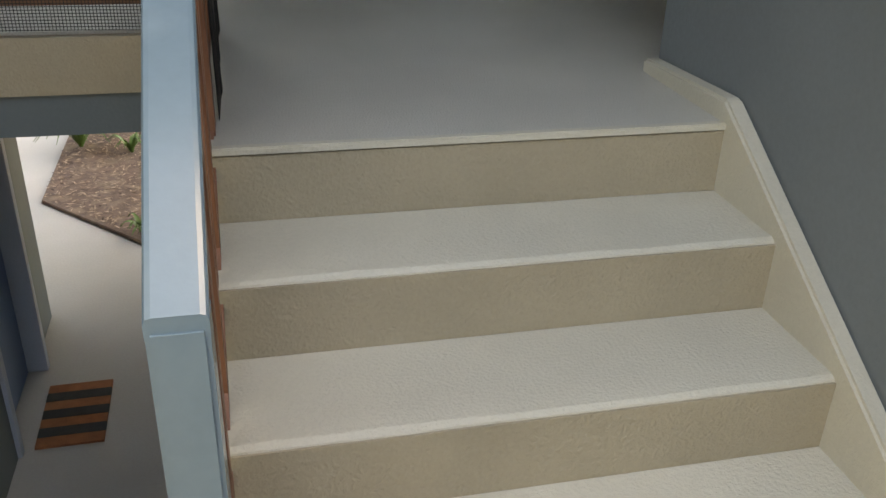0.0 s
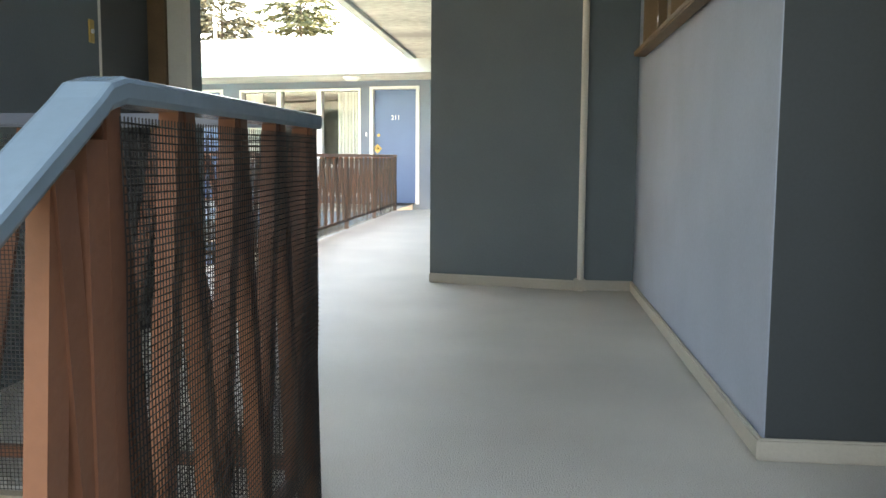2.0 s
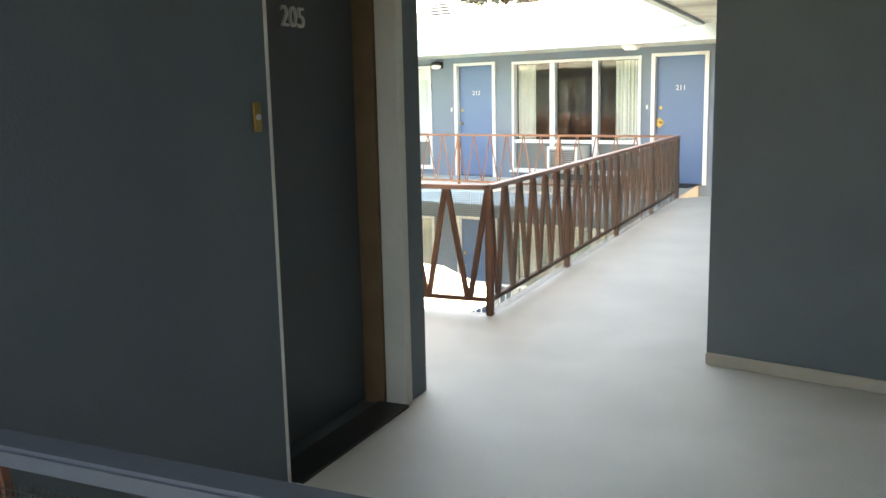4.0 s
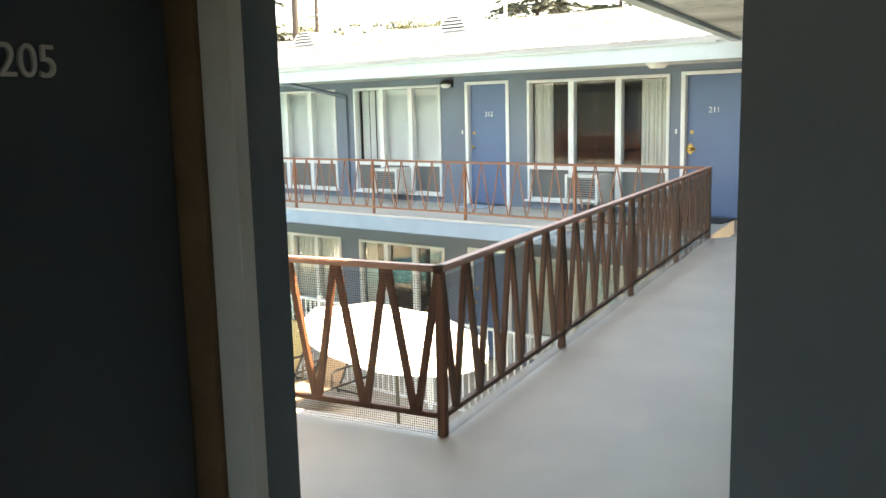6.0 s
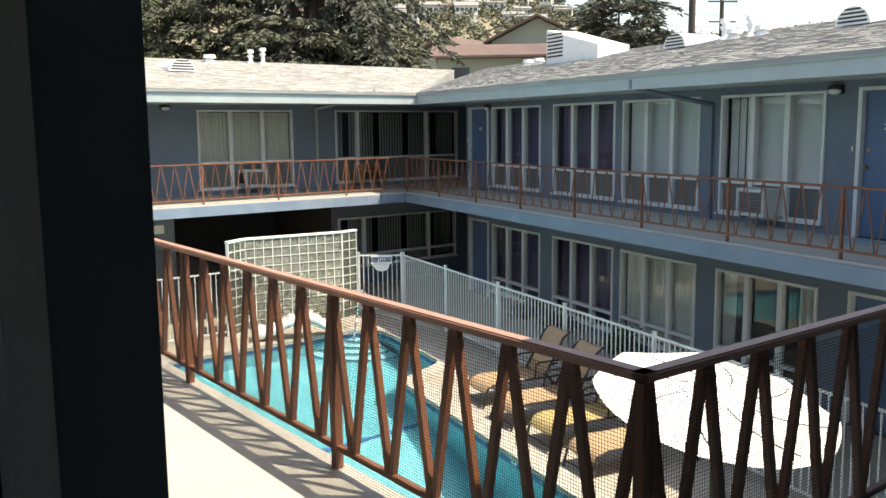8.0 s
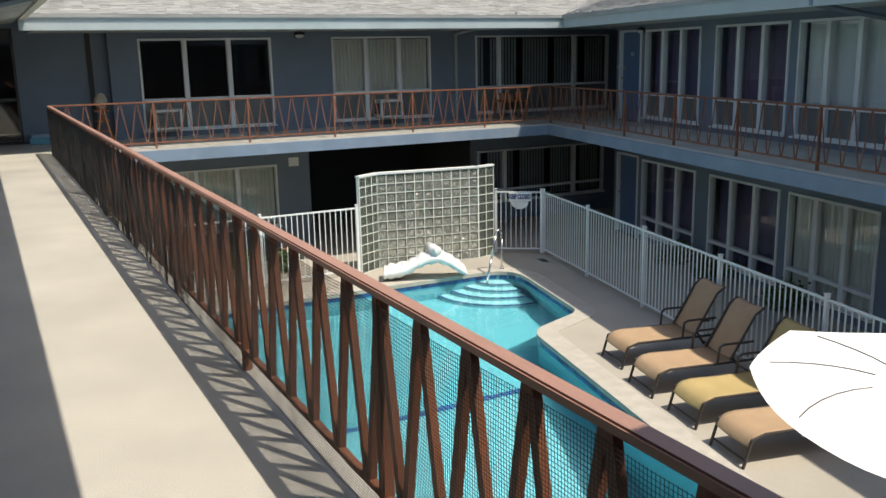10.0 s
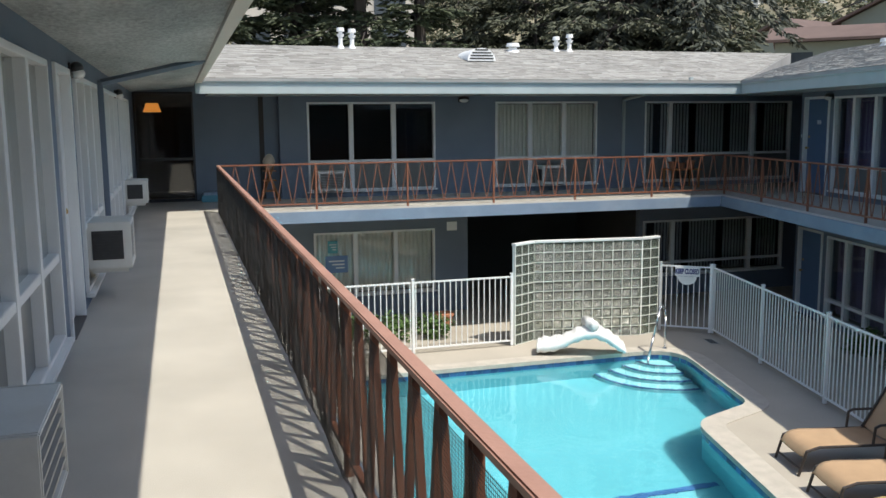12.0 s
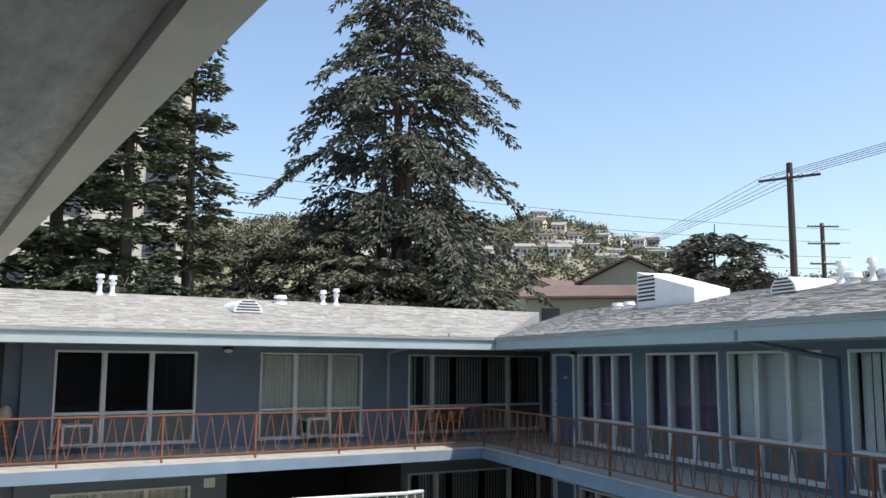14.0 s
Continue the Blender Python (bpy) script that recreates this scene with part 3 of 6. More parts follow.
solid("roof_left_back", boxes((-16.5, 3.0, -9.0, le - RIDGE_RUN, SOFF + 0.2, RIDGE_Z - 0.3)), SHINGLE, "flat back part of the left roof", "roof", m=LEFT)
solid("roof_far_back", boxes((-1.6, S_END + 6, -7.5, EAVE_W - RIDGE_RUN, SOFF + 0.2, RIDGE_Z - 0.3)), SHINGLE, "flat back part of the far roof", "roof", m=FAR)
solid("roof_near", boxes((EAVE_X - 2.4, 0.02, -12, EAVE_IN, SOFF + 0.262, SOFF + 0.45), (0.02, 5.6, -6.15, EAVE_IN, SOFF + 0.265, SOFF + 0.45)), SHINGLE, "flat grey roof over the near wing", "roof")
solid("roof_side", boxes((-EAVE_IN, 6.0, EAVE_IN, 9.2, SOFF + 0.064, SOFF + 0.4)), SHINGLE, "flat grey roof over the side wing", "roof")

# ---------------------------------------------------------------- railings


def netting(length, z0, z1, pitch=0.0125, wire=0.0009, seed=1):
    """A hung sheet of square plastic netting with slack and small folds, as crossing strands."""
    rng = random.Random(seed)
    verts, faces = [], []
    sag = lambda x, z: 0.012 * noise.noise((x * 1.7 + seed * 9, z * 2.3, seed)) + 0.006 * noise.noise((x * 6, z * 5, seed + 3))

    def strand(points):
        k0 = len(verts)
        for x, y, z in points:
            verts.extend(((x - wire, y, z - wire), (x + wire, y, z + wire), (x, y + wire * 1.6, z)))
        for i in range(len(points) - 1):
            a, b = k0 + 3 * i, k0 + 3 * i + 3
            faces.extend(((a, a + 1, b + 1, b), (a + 1, a + 2, b + 2, b + 1), (a + 2, a, b, b + 2)))

    zs = [z0 + (z1 - z0) * i / 5 for i in range(6)]
    x = 0.0
    while x < length:
        strand([(x + 0.01 * noise.noise((x * 3, z * 3, seed)), sag(x, z), z) for z in zs])
        x += pitch
    z = z0
    while z <= z1:
        n = max(2, int(length / 0.15))
        strand([(length * i / n, sag(length * i / n, z), z + 0.006 * noise.noise((length * i / n * 2, z * 7, seed + 5))) for i in range(n + 1)])
        z += pitch
    me = bpy.data.meshes.new("netting")
    me.from_pydata(verts, [], faces)
    me.materials.append(NET)
    return me


def bar_mesh(dx, z0, z1, name, w=0.034, t=0.02):
    """A flat bar leaning by dx between the lower and the upper rail."""
    bm = bmesh.new()
    v = []
    for x, z in ((-dx / 2, z0), (dx / 2, z1)):
        v.append([bm.verts.new((x + a, b, z)) for a, b in ((-w / 2, -t / 2), (w / 2, -t / 2), (w / 2, t / 2), (-w / 2, t / 2))])
    for i in range(4):
        bm.faces.new((v[0][i], v[0][(i + 1) % 4], v[1][(i + 1) % 4], v[1][i]))
    bm.faces.new(v[0][::-1])
    bm.faces.new(v[1])
    return mesh_from(bm, name, BROWN)


def railing(name, m, spans, step, label, cap=CAP, net=0, h=RAIL_H, cap_w=0.058, drop=0.0, w=0.034, t=0.026, zig=6, post_w=0.045, low=0.105, ends=(True, True), pitch=0.0125, wire=0.0009, capped=True):
    """A steel railing along x: square posts, flat cap, lower rail, zigzag of flat bars, and netting tied on."""
    r = empty(name, m, label, "railing", kind="")
    length = spans * step
    if capped:
        part("top_rail", boxes((0.0 if h > 0.9 else -cap_w / 2, length + cap_w / 2, -cap_w / 2, cap_w / 2, h - 0.032, h), bevel=0.006), cap, r)
    part("lower_rail", boxes((0, length, -0.016, 0.016, low - 0.014, low + 0.014), bevel=0.003), BROWN, r)
    post = mesh_from(boxes((-post_w / 2, post_w / 2, -post_w / 2, post_w / 2, -drop, h - 0.033), bevel=0.004), "post", BROWN)
    for i in range(spans + 1):
        if (i == 0 and not ends[0]) or (i == spans and not ends[1]):
            continue
        part("post", post, BROWN, r, m=Matrix.Translation((i * step, 0, 0)))
    d = step / zig / 2
    left, right = bar_mesh(d * 0.86, low + 0.012, h - 0.034, "bar", w, t), bar_mesh(-d * 0.86, low + 0.012, h - 0.034, "bar", w, t)
    for i in range(spans * zig):
        for k, me in ((0.5, right), (1.5, left)):
            part("bar", me, BROWN, r, m=Matrix.Translation((i * step / zig + k * d, 0.004 * (k - 1), 0)))
    if net:
        part("netting", netting(length, 0.015, h - 0.05, pitch, wire, seed=net), NET, r, "black plastic netting tied to the bars", m=Matrix.Translation((0, -0.032, 0)))
    return r


railing("railing", pose(XL, 0, 0), 9, -XL / 9, "rust brown zigzag steel railing with black netting beside the walkway", net=1)
railing("railing", pose(0, 0, 0, 0, 0, 90), 4, RAIL_Y / 4, "rust brown zigzag steel railing with black netting by the side walkway", net=2, ends=(False, False))
railing("railing", FAR @ pose(S_START, DECK_W, 0), 9, (S_IN - S_START) / 9, "thin rust orange zigzag steel railing on the far deck", cap=BROWN, w=0.015, t=0.012, post_w=0.038, drop=0.22, cap_w=0.04, ends=(True, False))
railing("railing", pose(XL, 0, 0, 0, 0, 90), 6, INNER[1] / 6, "thin rust orange zigzag steel railing on the sunny deck", cap=BROWN, w=0.014, t=0.012, post_w=0.038, drop=0.22, cap_w=0.04, ends=(False, True))

# stairwell railing
HS = 0.945
SPX, SPY, BENDY = 1.626, -4.45, -5.44
railing("railing", pose(SPX, BENDY, 0, 0, 0, 90), 1, SPY - BENDY, "dark capped zigzag railing with black netting round the stairwell", cap=CAP_BLUE, cap_w=0.076, net=3, h=HS, zig=4, w=0.036, t=0.03, pitch=0.0105, wire=0.0011, capped=False)
# cross rail: its cap has the shade in its colour
railing("railing", pose(X205 + 0.01, SPY, 0), 1, SPX - X205 - 0.01, "zigzag railing with black netting across the stairwell, cap colour darkened as shade", cap=CAP_SHADED, cap_w=0.06, net=4, h=HS, zig=4, w=0.034, t=0.014, ends=(False, False), pitch=0.0105, wire=0.0011)
# sloping stair railing
sr = empty("stair_railing", pose(SPX, BENDY, 0), "pale blue capped stair railing with brown bars", "railing")
SLOPE = RISE / TREAD
LEN = 1.215


def sloped_box(bm, x0, x1, ya, yb, za, zb, up0, up1):
    v = [bm.verts.new(p) for p in ((x0, ya, za + up0), (x1, ya, za + up0), (x1, yb, zb + up0), (x0, yb, zb + up0), (x0, ya, za + up1), (x1, ya, za + up1), (x1, yb, zb + up1), (x0, yb, zb + up1))]
    for q in ((3, 2, 1, 0), (4, 5, 6, 7), (0, 1, 5, 4), (1, 2, 6, 5), (2, 3, 7, 6), (3, 0, 4, 7)):
        bm.faces.new([v[i] for i in q])
    return bm


bm = bmesh.new()
prev = None
section = [(-0.034, -0.026), (-0.034, -0.008), (-0.031, -0.002), (-0.025, 0.0), (0.025, 0.0), (0.031, -0.002), (0.034, -0.008), (0.034, -0.026), (0.03, -0.034), (-0.03, -0.034)]
for yy in (SPY - BENDY + 0.03, 0.5, 0.05, 0.02, -0.02, -0.05, -0.7, -LEN):
    zz = HS - SLOPE * (max(0, -yy) if abs(yy) > 0.03 else (0.02 - yy) ** 2 / 0.1)
    row = [bm.verts.new((a, yy, zz + b)) for a, b in section]
    if prev:
        for q in range(10):
            bm.faces.new((prev[q], row[q], row[(q + 1) % 10], prev[(q + 1) % 10]))
    else:
        bm.faces.new(row[::-1])
    prev = row
bm.faces.new(prev)
bmesh.ops.recalc_face_normals(bm, faces=bm.faces)
part("top_rail", bm, CAP_BLUE, sr)
part("lower_rail", sloped_box(bmesh.new(), -0.018, 0.018, 0, -LEN, 0.02, 0.02 - SLOPE * LEN, 0, 0.035), BROWN, sr)
for i in range(4):
    y = -0.04 - i * 0.28
    z = -SLOPE * -y
    if i % 3 == 0:
        part("post", boxes((-0.022, 0.022, y - 0.028, y + 0.028, z - 0.05, z + HS - 0.055)), BROWN, sr)
    for sgn in (-1, 1):
        bm = bmesh.new()
        top, bot = y - 0.07, y - 0.07 + sgn * 0.075
        hw = 0.016 + 0.002 * sgn
        v = [bm.verts.new(p) for p in ((-hw, bot - 0.022, z + 0.03), (hw, bot - 0.022, z + 0.03), (hw, bot + 0.022, z + 0.03), (-hw, bot + 0.022, z + 0.03), (-hw, top - 0.022, z + HS - 0.09), (hw, top - 0.022, z + HS - 0.09), (hw, top + 0.022, z + HS - 0.09), (-hw, top + 0.022, z + HS - 0.09))]
        for q in ((3, 2, 1, 0), (4, 5, 6, 7), (0, 1, 5, 4), (1, 2, 6, 5), (2, 3, 7, 6), (3, 0, 4, 7)):
            bm.faces.new([v[k] for k in q])
        part("bar", bm, BROWN, sr)
part("newel", boxes((-0.0335, 0.0335, -LEN - 0.004, -LEN + 0.07, -SLOPE * LEN - 0.5, HS - SLOPE * LEN - 0.014), bevel=0.006), CAP_BLUE, sr)
hr = empty("wall_handrail", pose(XR - 0.07, 0, 0), "pale blue wall handrail beside the stairs", "handrail")
bm = sloped_box(bmesh.new(), -0.025, 0.025, -5.25, -9.0, 1.09, 1.09 - SLOPE * 3.75, -0.07, 0.0)
bmesh.ops.bevel(bm, geom=list(bm.edges), offset=0.01, segments=2, affect="EDGES")
part("rail", bm, CAP_BLUE, hr)
for y in (-5.5, -6.8, -8.2):
    part("bracket", boxes((0.0, 0.068, y - 0.015, y + 0.015, 0.97 + SLOPE * (y + 5.25), 1.0 + SLOPE * (y + 5.25))), STEEL, hr)

# ---------------------------------------------------------------- ground and pool
RUN = Vector((CA, -SA))


def rounded(points, radii, n=6):
    """A plan outline with its corners rounded."""
    out = []
    k = len(points)
    for i in range(k):
        p, a, b = Vector(points[i]), Vector(points[i - 1]), Vector(points[(i + 1) % k])
        r = radii[i]
        if r <= 0:
            out.append(tuple(p))
            continue
        u, v = (a - p).normalized(), (b - p).normalized()
        s, e = p + u * r, p + v * r
        for j in range(n + 1):
            t = j / n
            out.append(tuple((1 - t) ** 2 * s + 2 * t * (1 - t) * p + t * t * e))
    return out


H_END = Vector((-10.33, 6.28)) + RUN * 7.9
POOL = rounded([(-14.24, 1.7), (-14.2, 8.3), (-10.95, 7.59), (-10.45, 6.32), tuple(H_END), (H_END.x, 1.7)], [0.5, 0.9, 0.25, 0.35, 0.6, 0.5])
WATER = GROUND - 0.12


def offset_outline(points, d):
    out = []
    k = len(points)
    for i in range(k):
        a, p, b = Vector(points[i - 1]), Vector(points[i]), Vector(points[(i + 1) % k])
        e0, e1 = (p - a), (b - p)
        n0, n1 = Vector((-e0.y, e0.x)), Vector((-e1.y, e1.x))
        n0 = n0.normalized() if n0.length > 1e-6 else n1.normalized()
        n1 = n1.normalized() if n1.length > 1e-6 else n0
        nn = (n0 + n1).normalized()
        out.append(tuple(p + nn * d))
    return out


def sheet_with_hole(outer, hole, z):
    bm = bmesh.new()
    edges = []
    for loop in (outer, hole):
        vs = [bm.verts.new((x, y, z)) for x, y in loop]
        edges += [bm.edges.new((vs[i], vs[(i + 1) % len(vs)])) for i in range(len(vs))]
    bmesh.ops.triangle_fill(bm, use_beauty=True, edges=edges)
    return bm


COP_OUT = offset_outline(POOL, 0.32)
solid("ground", sheet_with_hole([(-1800, -1800), (1800, -1800), (1800, 1800), (-1800, 1800)], COP_OUT, GROUND), CONCRETE, "tan concrete pool deck and ground", "ground")


def ring(inner, outer, z0, z1):
    bm = bmesh.new()
    k = len(inner)
    a = [[bm.verts.new((x, y, z)) for x, y in loop] for loop, z in ((inner, z0), (inner, z1), (outer, z1), (outer, z0))]
    for i in range(k):
        j = (i + 1) % k
        for q in range(4):
            bm.faces.new((a[q][i], a[q][j], a[(q + 1) % 4][j], a[(q + 1) % 4][i]))
    return bm


pool = empty("swimming_pool", pose(0, 0, 0), "turquoise swimming pool with blue waterline tiles", "pool", kind="structure")
part("coping", ring(offset_outline(POOL, -0.03), COP_OUT, GROUND - 0.06, GROUND + 0.012), COPING, pool, "speckled cream pool coping")
bm = bmesh.new()
DEEP_X = -9.45


def pool_floor(x):
    return GROUND - 1.05 if x < DEEP_X else GROUND - 1.05 - min(1.3, 0.32 * (x - DEEP_X))


top = [bm.verts.new((x, y, GROUND - 0.03)) for x, y in POOL]
low = [bm.verts.new((x, y, GROUND - 2.5)) for x, y in POOL]
for i in range(len(POOL)):
    j = (i + 1) % len(POOL)
    bm.faces.new((top[i], top[j], low[j], low[i]))
fl_bm = bmesh.new()
fv = [fl_bm.verts.new((x, y, 0)) for x, y in POOL]
bmesh.ops.triangle_fill(fl_bm, use_beauty=True, edges=[fl_bm.edges.new((fv[i], fv[(i + 1) % len(fv)])) for i in range(len(fv))])
for cut in (DEEP_X, DEEP_X + 4.06):
    bmesh.ops.bisect_plane(fl_bm, geom=list(fl_bm.verts) + list(fl_bm.edges) + list(fl_bm.faces), plane_co=(cut, 0, 0), plane_no=(1, 0, 0))
for v in fl_bm.verts:
    v.co.z = pool_floor(v.co.x)
part("basin_floor", fl_bm, PLASTER, pool, "pale turquoise pool floor")
part("basin", bm, PLASTER, pool, "pale turquoise pool plaster")
part("lane_line", boxes((DEEP_X - 0.06, DEEP_X + 0.06, 1.9, 6.0, GROUND - 1.05, GROUND - 1.035)), TILE_BLUE, pool, "dark blue tile line on the pool floor")
STEP_WHITE = mat("pale pool step plaster", (0.22, 0.5, 0.55), 0.6, 0.05, 1.2, 30, 0.05)
for i in range(4):
    r = 1.4 - i * 0.29
    c = Vector((-14.2, 7.95))
    arc = [tuple(c)] + [(c.x + r * math.cos(t), c.y + r * math.sin(t)) for t in [radians(-97 + 96 * k / 16) for k in range(17)]]
    z1 = GROUND - 0.86 + i * 0.19
    part("pool_step", prism(arc, z1 - 0.19, z1), STEP_WHITE, pool, "pale step tread under water")
    edge = [(c.x + rr * math.cos(t), c.y + rr * math.sin(t)) for rr, ts in ((r - 0.05, range(17)), (r + 0.002, range(16, -1, -1))) for t in [radians(-97 + 96 * k / 16) for k in ts]]
    part("step_edge", prism(edge, z1 - 0.04, z1 + 0.004), TILE_BLUE, pool)
WATER_M = glass_mat("pool water", (0.86, 0.97, 0.99))
WATER_M.node_tree.nodes["Principled BSDF"].inputs["IOR"].default_value = 1.33
_n = WATER_M.node_tree.nodes
_wv, _bp, _geo = _n.new("ShaderNodeTexNoise"), _n.new("ShaderNodeBump"), _n.new("ShaderNodeNewGeometry")
_wv.inputs["Scale"].default_value, _wv.inputs["Detail"].default_value = 5.0, 3
_bp.inputs["Strength"].default_value, _bp.inputs["Distance"].default_value = 0.18, 0.03
WATER_M.node_tree.links.new(_geo.outputs["Position"], _wv.inputs["Vector"])
WATER_M.node_tree.links.new(_wv.outputs["Fac"], _bp.inputs["Height"])
WATER_M.node_tree.links.new(_bp.outputs[0], _n["Principled BSDF"].inputs["Normal"])
bm = bmesh.new()
vs = [bm.verts.new((x, y, WATER)) for x, y in offset_outline(POOL, -0.002)]
bmesh.ops.triangle_fill(bm, use_beauty=True, edges=[bm.edges.new((vs[i], vs[(i + 1) % len(vs)])) for i in range(len(vs))])
for f in bm.faces:
    f.normal_update()
    if f.normal.z < 0:
        f.normal_flip()
me = bpy.data.meshes.new("water")
bm.to_mesh(me)
bm.free()
me.materials.append(WATER_M)
bm = me
water = part("water", bm, WATER_M, pool, "clear turquoise water")
water.visible_shadow = False
# waterline tiles
tile = mesh_from(boxes((-0.072, 0.072, -0.006, 0.006, -0.07, 0.07)), "tile", TILE_BLUE)
for i in range(len(POOL)):
    a, b = Vector(POOL[i]), Vector(POOL[(i + 1) % len(POOL)])
    L = (b - a).length
    n = max(1, round(L / 0.155))
    if (a.y < 1.9 and b.y < 1.9) or L < 0.02:
        continue
    for k in range(n):
        p = a + (b - a) * (k + 0.5) / n
        d = (b - a).normalized()
        m = Matrix(((d.x * min(1, L / n / 0.15), -d.y, 0, p.x + d.y * 0.007), (d.y * min(1, L / n / 0.15), d.x, 0, p.y - d.x * 0.007), (0, 0, 1, GROUND - 0.135), (0, 0, 0, 1)))
        part("tile", tile, TILE_BLUE, pool, m=m)

solid("pavement_walk", prism([(-1.2, -7.5), (1.63, -7.5), (2.6, -1.7), (1.9, -1.64), (0.76, -0.42), (-0.16, 0.575), (-0.18, 3.6), (-1.2, 3.6)], GROUND, GROUND + 0.02), PATH_GREY, "pale grey concrete walk under the stairs", "pavement")
solid("soil_bed", prism([(-0.147, 0.584), (0.773, -0.405), (1.92, -1.64), (2.6, -1.64), (2.6, 3.6), (-0.165, 3.6)], GROUND, GROUND + 0.05), SOIL, "brown mulch bed with dry leaves", "soil", kind="structure")

rng = random.Random(17)
verts, faces = [], []
while len(faces) < 2600:
    x, y = rng.uniform(-0.15, 1.4), rng.uniform(-1.0, 3.4)
    if x * 0.985 + y * 0.915 < 0.42:
        continue
    a, l, w = rng.uniform(0, 6.28), rng.uniform(0.012, 0.05), rng.uniform(0.004, 0.012)
    u, v = Vector((math.cos(a), math.sin(a), rng.uniform(-0.25, 0.25))) * l, Vector((-math.sin(a), math.cos(a), rng.uniform(-0.3, 0.3))) * w
    c, k = Vector((x, y, GROUND + 0.056 + rng.uniform(0, 0.012))), len(verts)
    verts += [tuple(c - u), tuple(c + v), tuple(c + u), tuple(c - v)]
    faces.append((k, k + 1, k + 2, k + 3))
me = bpy.data.meshes.new("leaf_litter")
me.from_pydata(verts, [], faces)
LITTER = mat("dry leaf litter", (0.2, 0.13, 0.09), 0.9, 0.2, 5, 60, 0)
_nt = LITTER.node_tree
_g, _r = _nt.nodes.new("ShaderNodeNewGeometry"), _nt.nodes.new("ShaderNodeValToRGB")
_r.color_ramp.elements[0].color, _r.color_ramp.elements[1].color = (0.05, 0.03, 0.025, 1), (0.42, 0.3, 0.22, 1)
_nt.links.new(_g.outputs["Random Per Island"], _r.inputs["Fac"])
_nt.links.new(_r.outputs["Color"], _nt.nodes["Principled BSDF"].inputs["Base Color"])
me.materials.append(LITTER)
tagged(new("leaf_litter", me), "dry brown leaf litter and bark chips on the mulch bed", "litter", "", "stuff")

# ---------------------------------------------------------------- windows and doors


def curtain(bm, x0, x1, z0, z1, y, depth=0.03, waves=9):
    n = waves * 6
    prev = None
    for i in range(n + 1):
        x = x0 + (x1 - x0) * i / n
        yy = y + depth * math.sin(i / 6 * 2 * math.pi) * (0.7 + 0.3 * math.sin(i * 1.7))
        cur = (bm.verts.new((x, yy, z0)), bm.verts.new((x, yy, z1)))
        if prev:
            bm.faces.new((prev[0], cur[0], cur[1], prev[1]))
        prev = cur
    return bm


COUNT = {"w": 0, "d": 0}


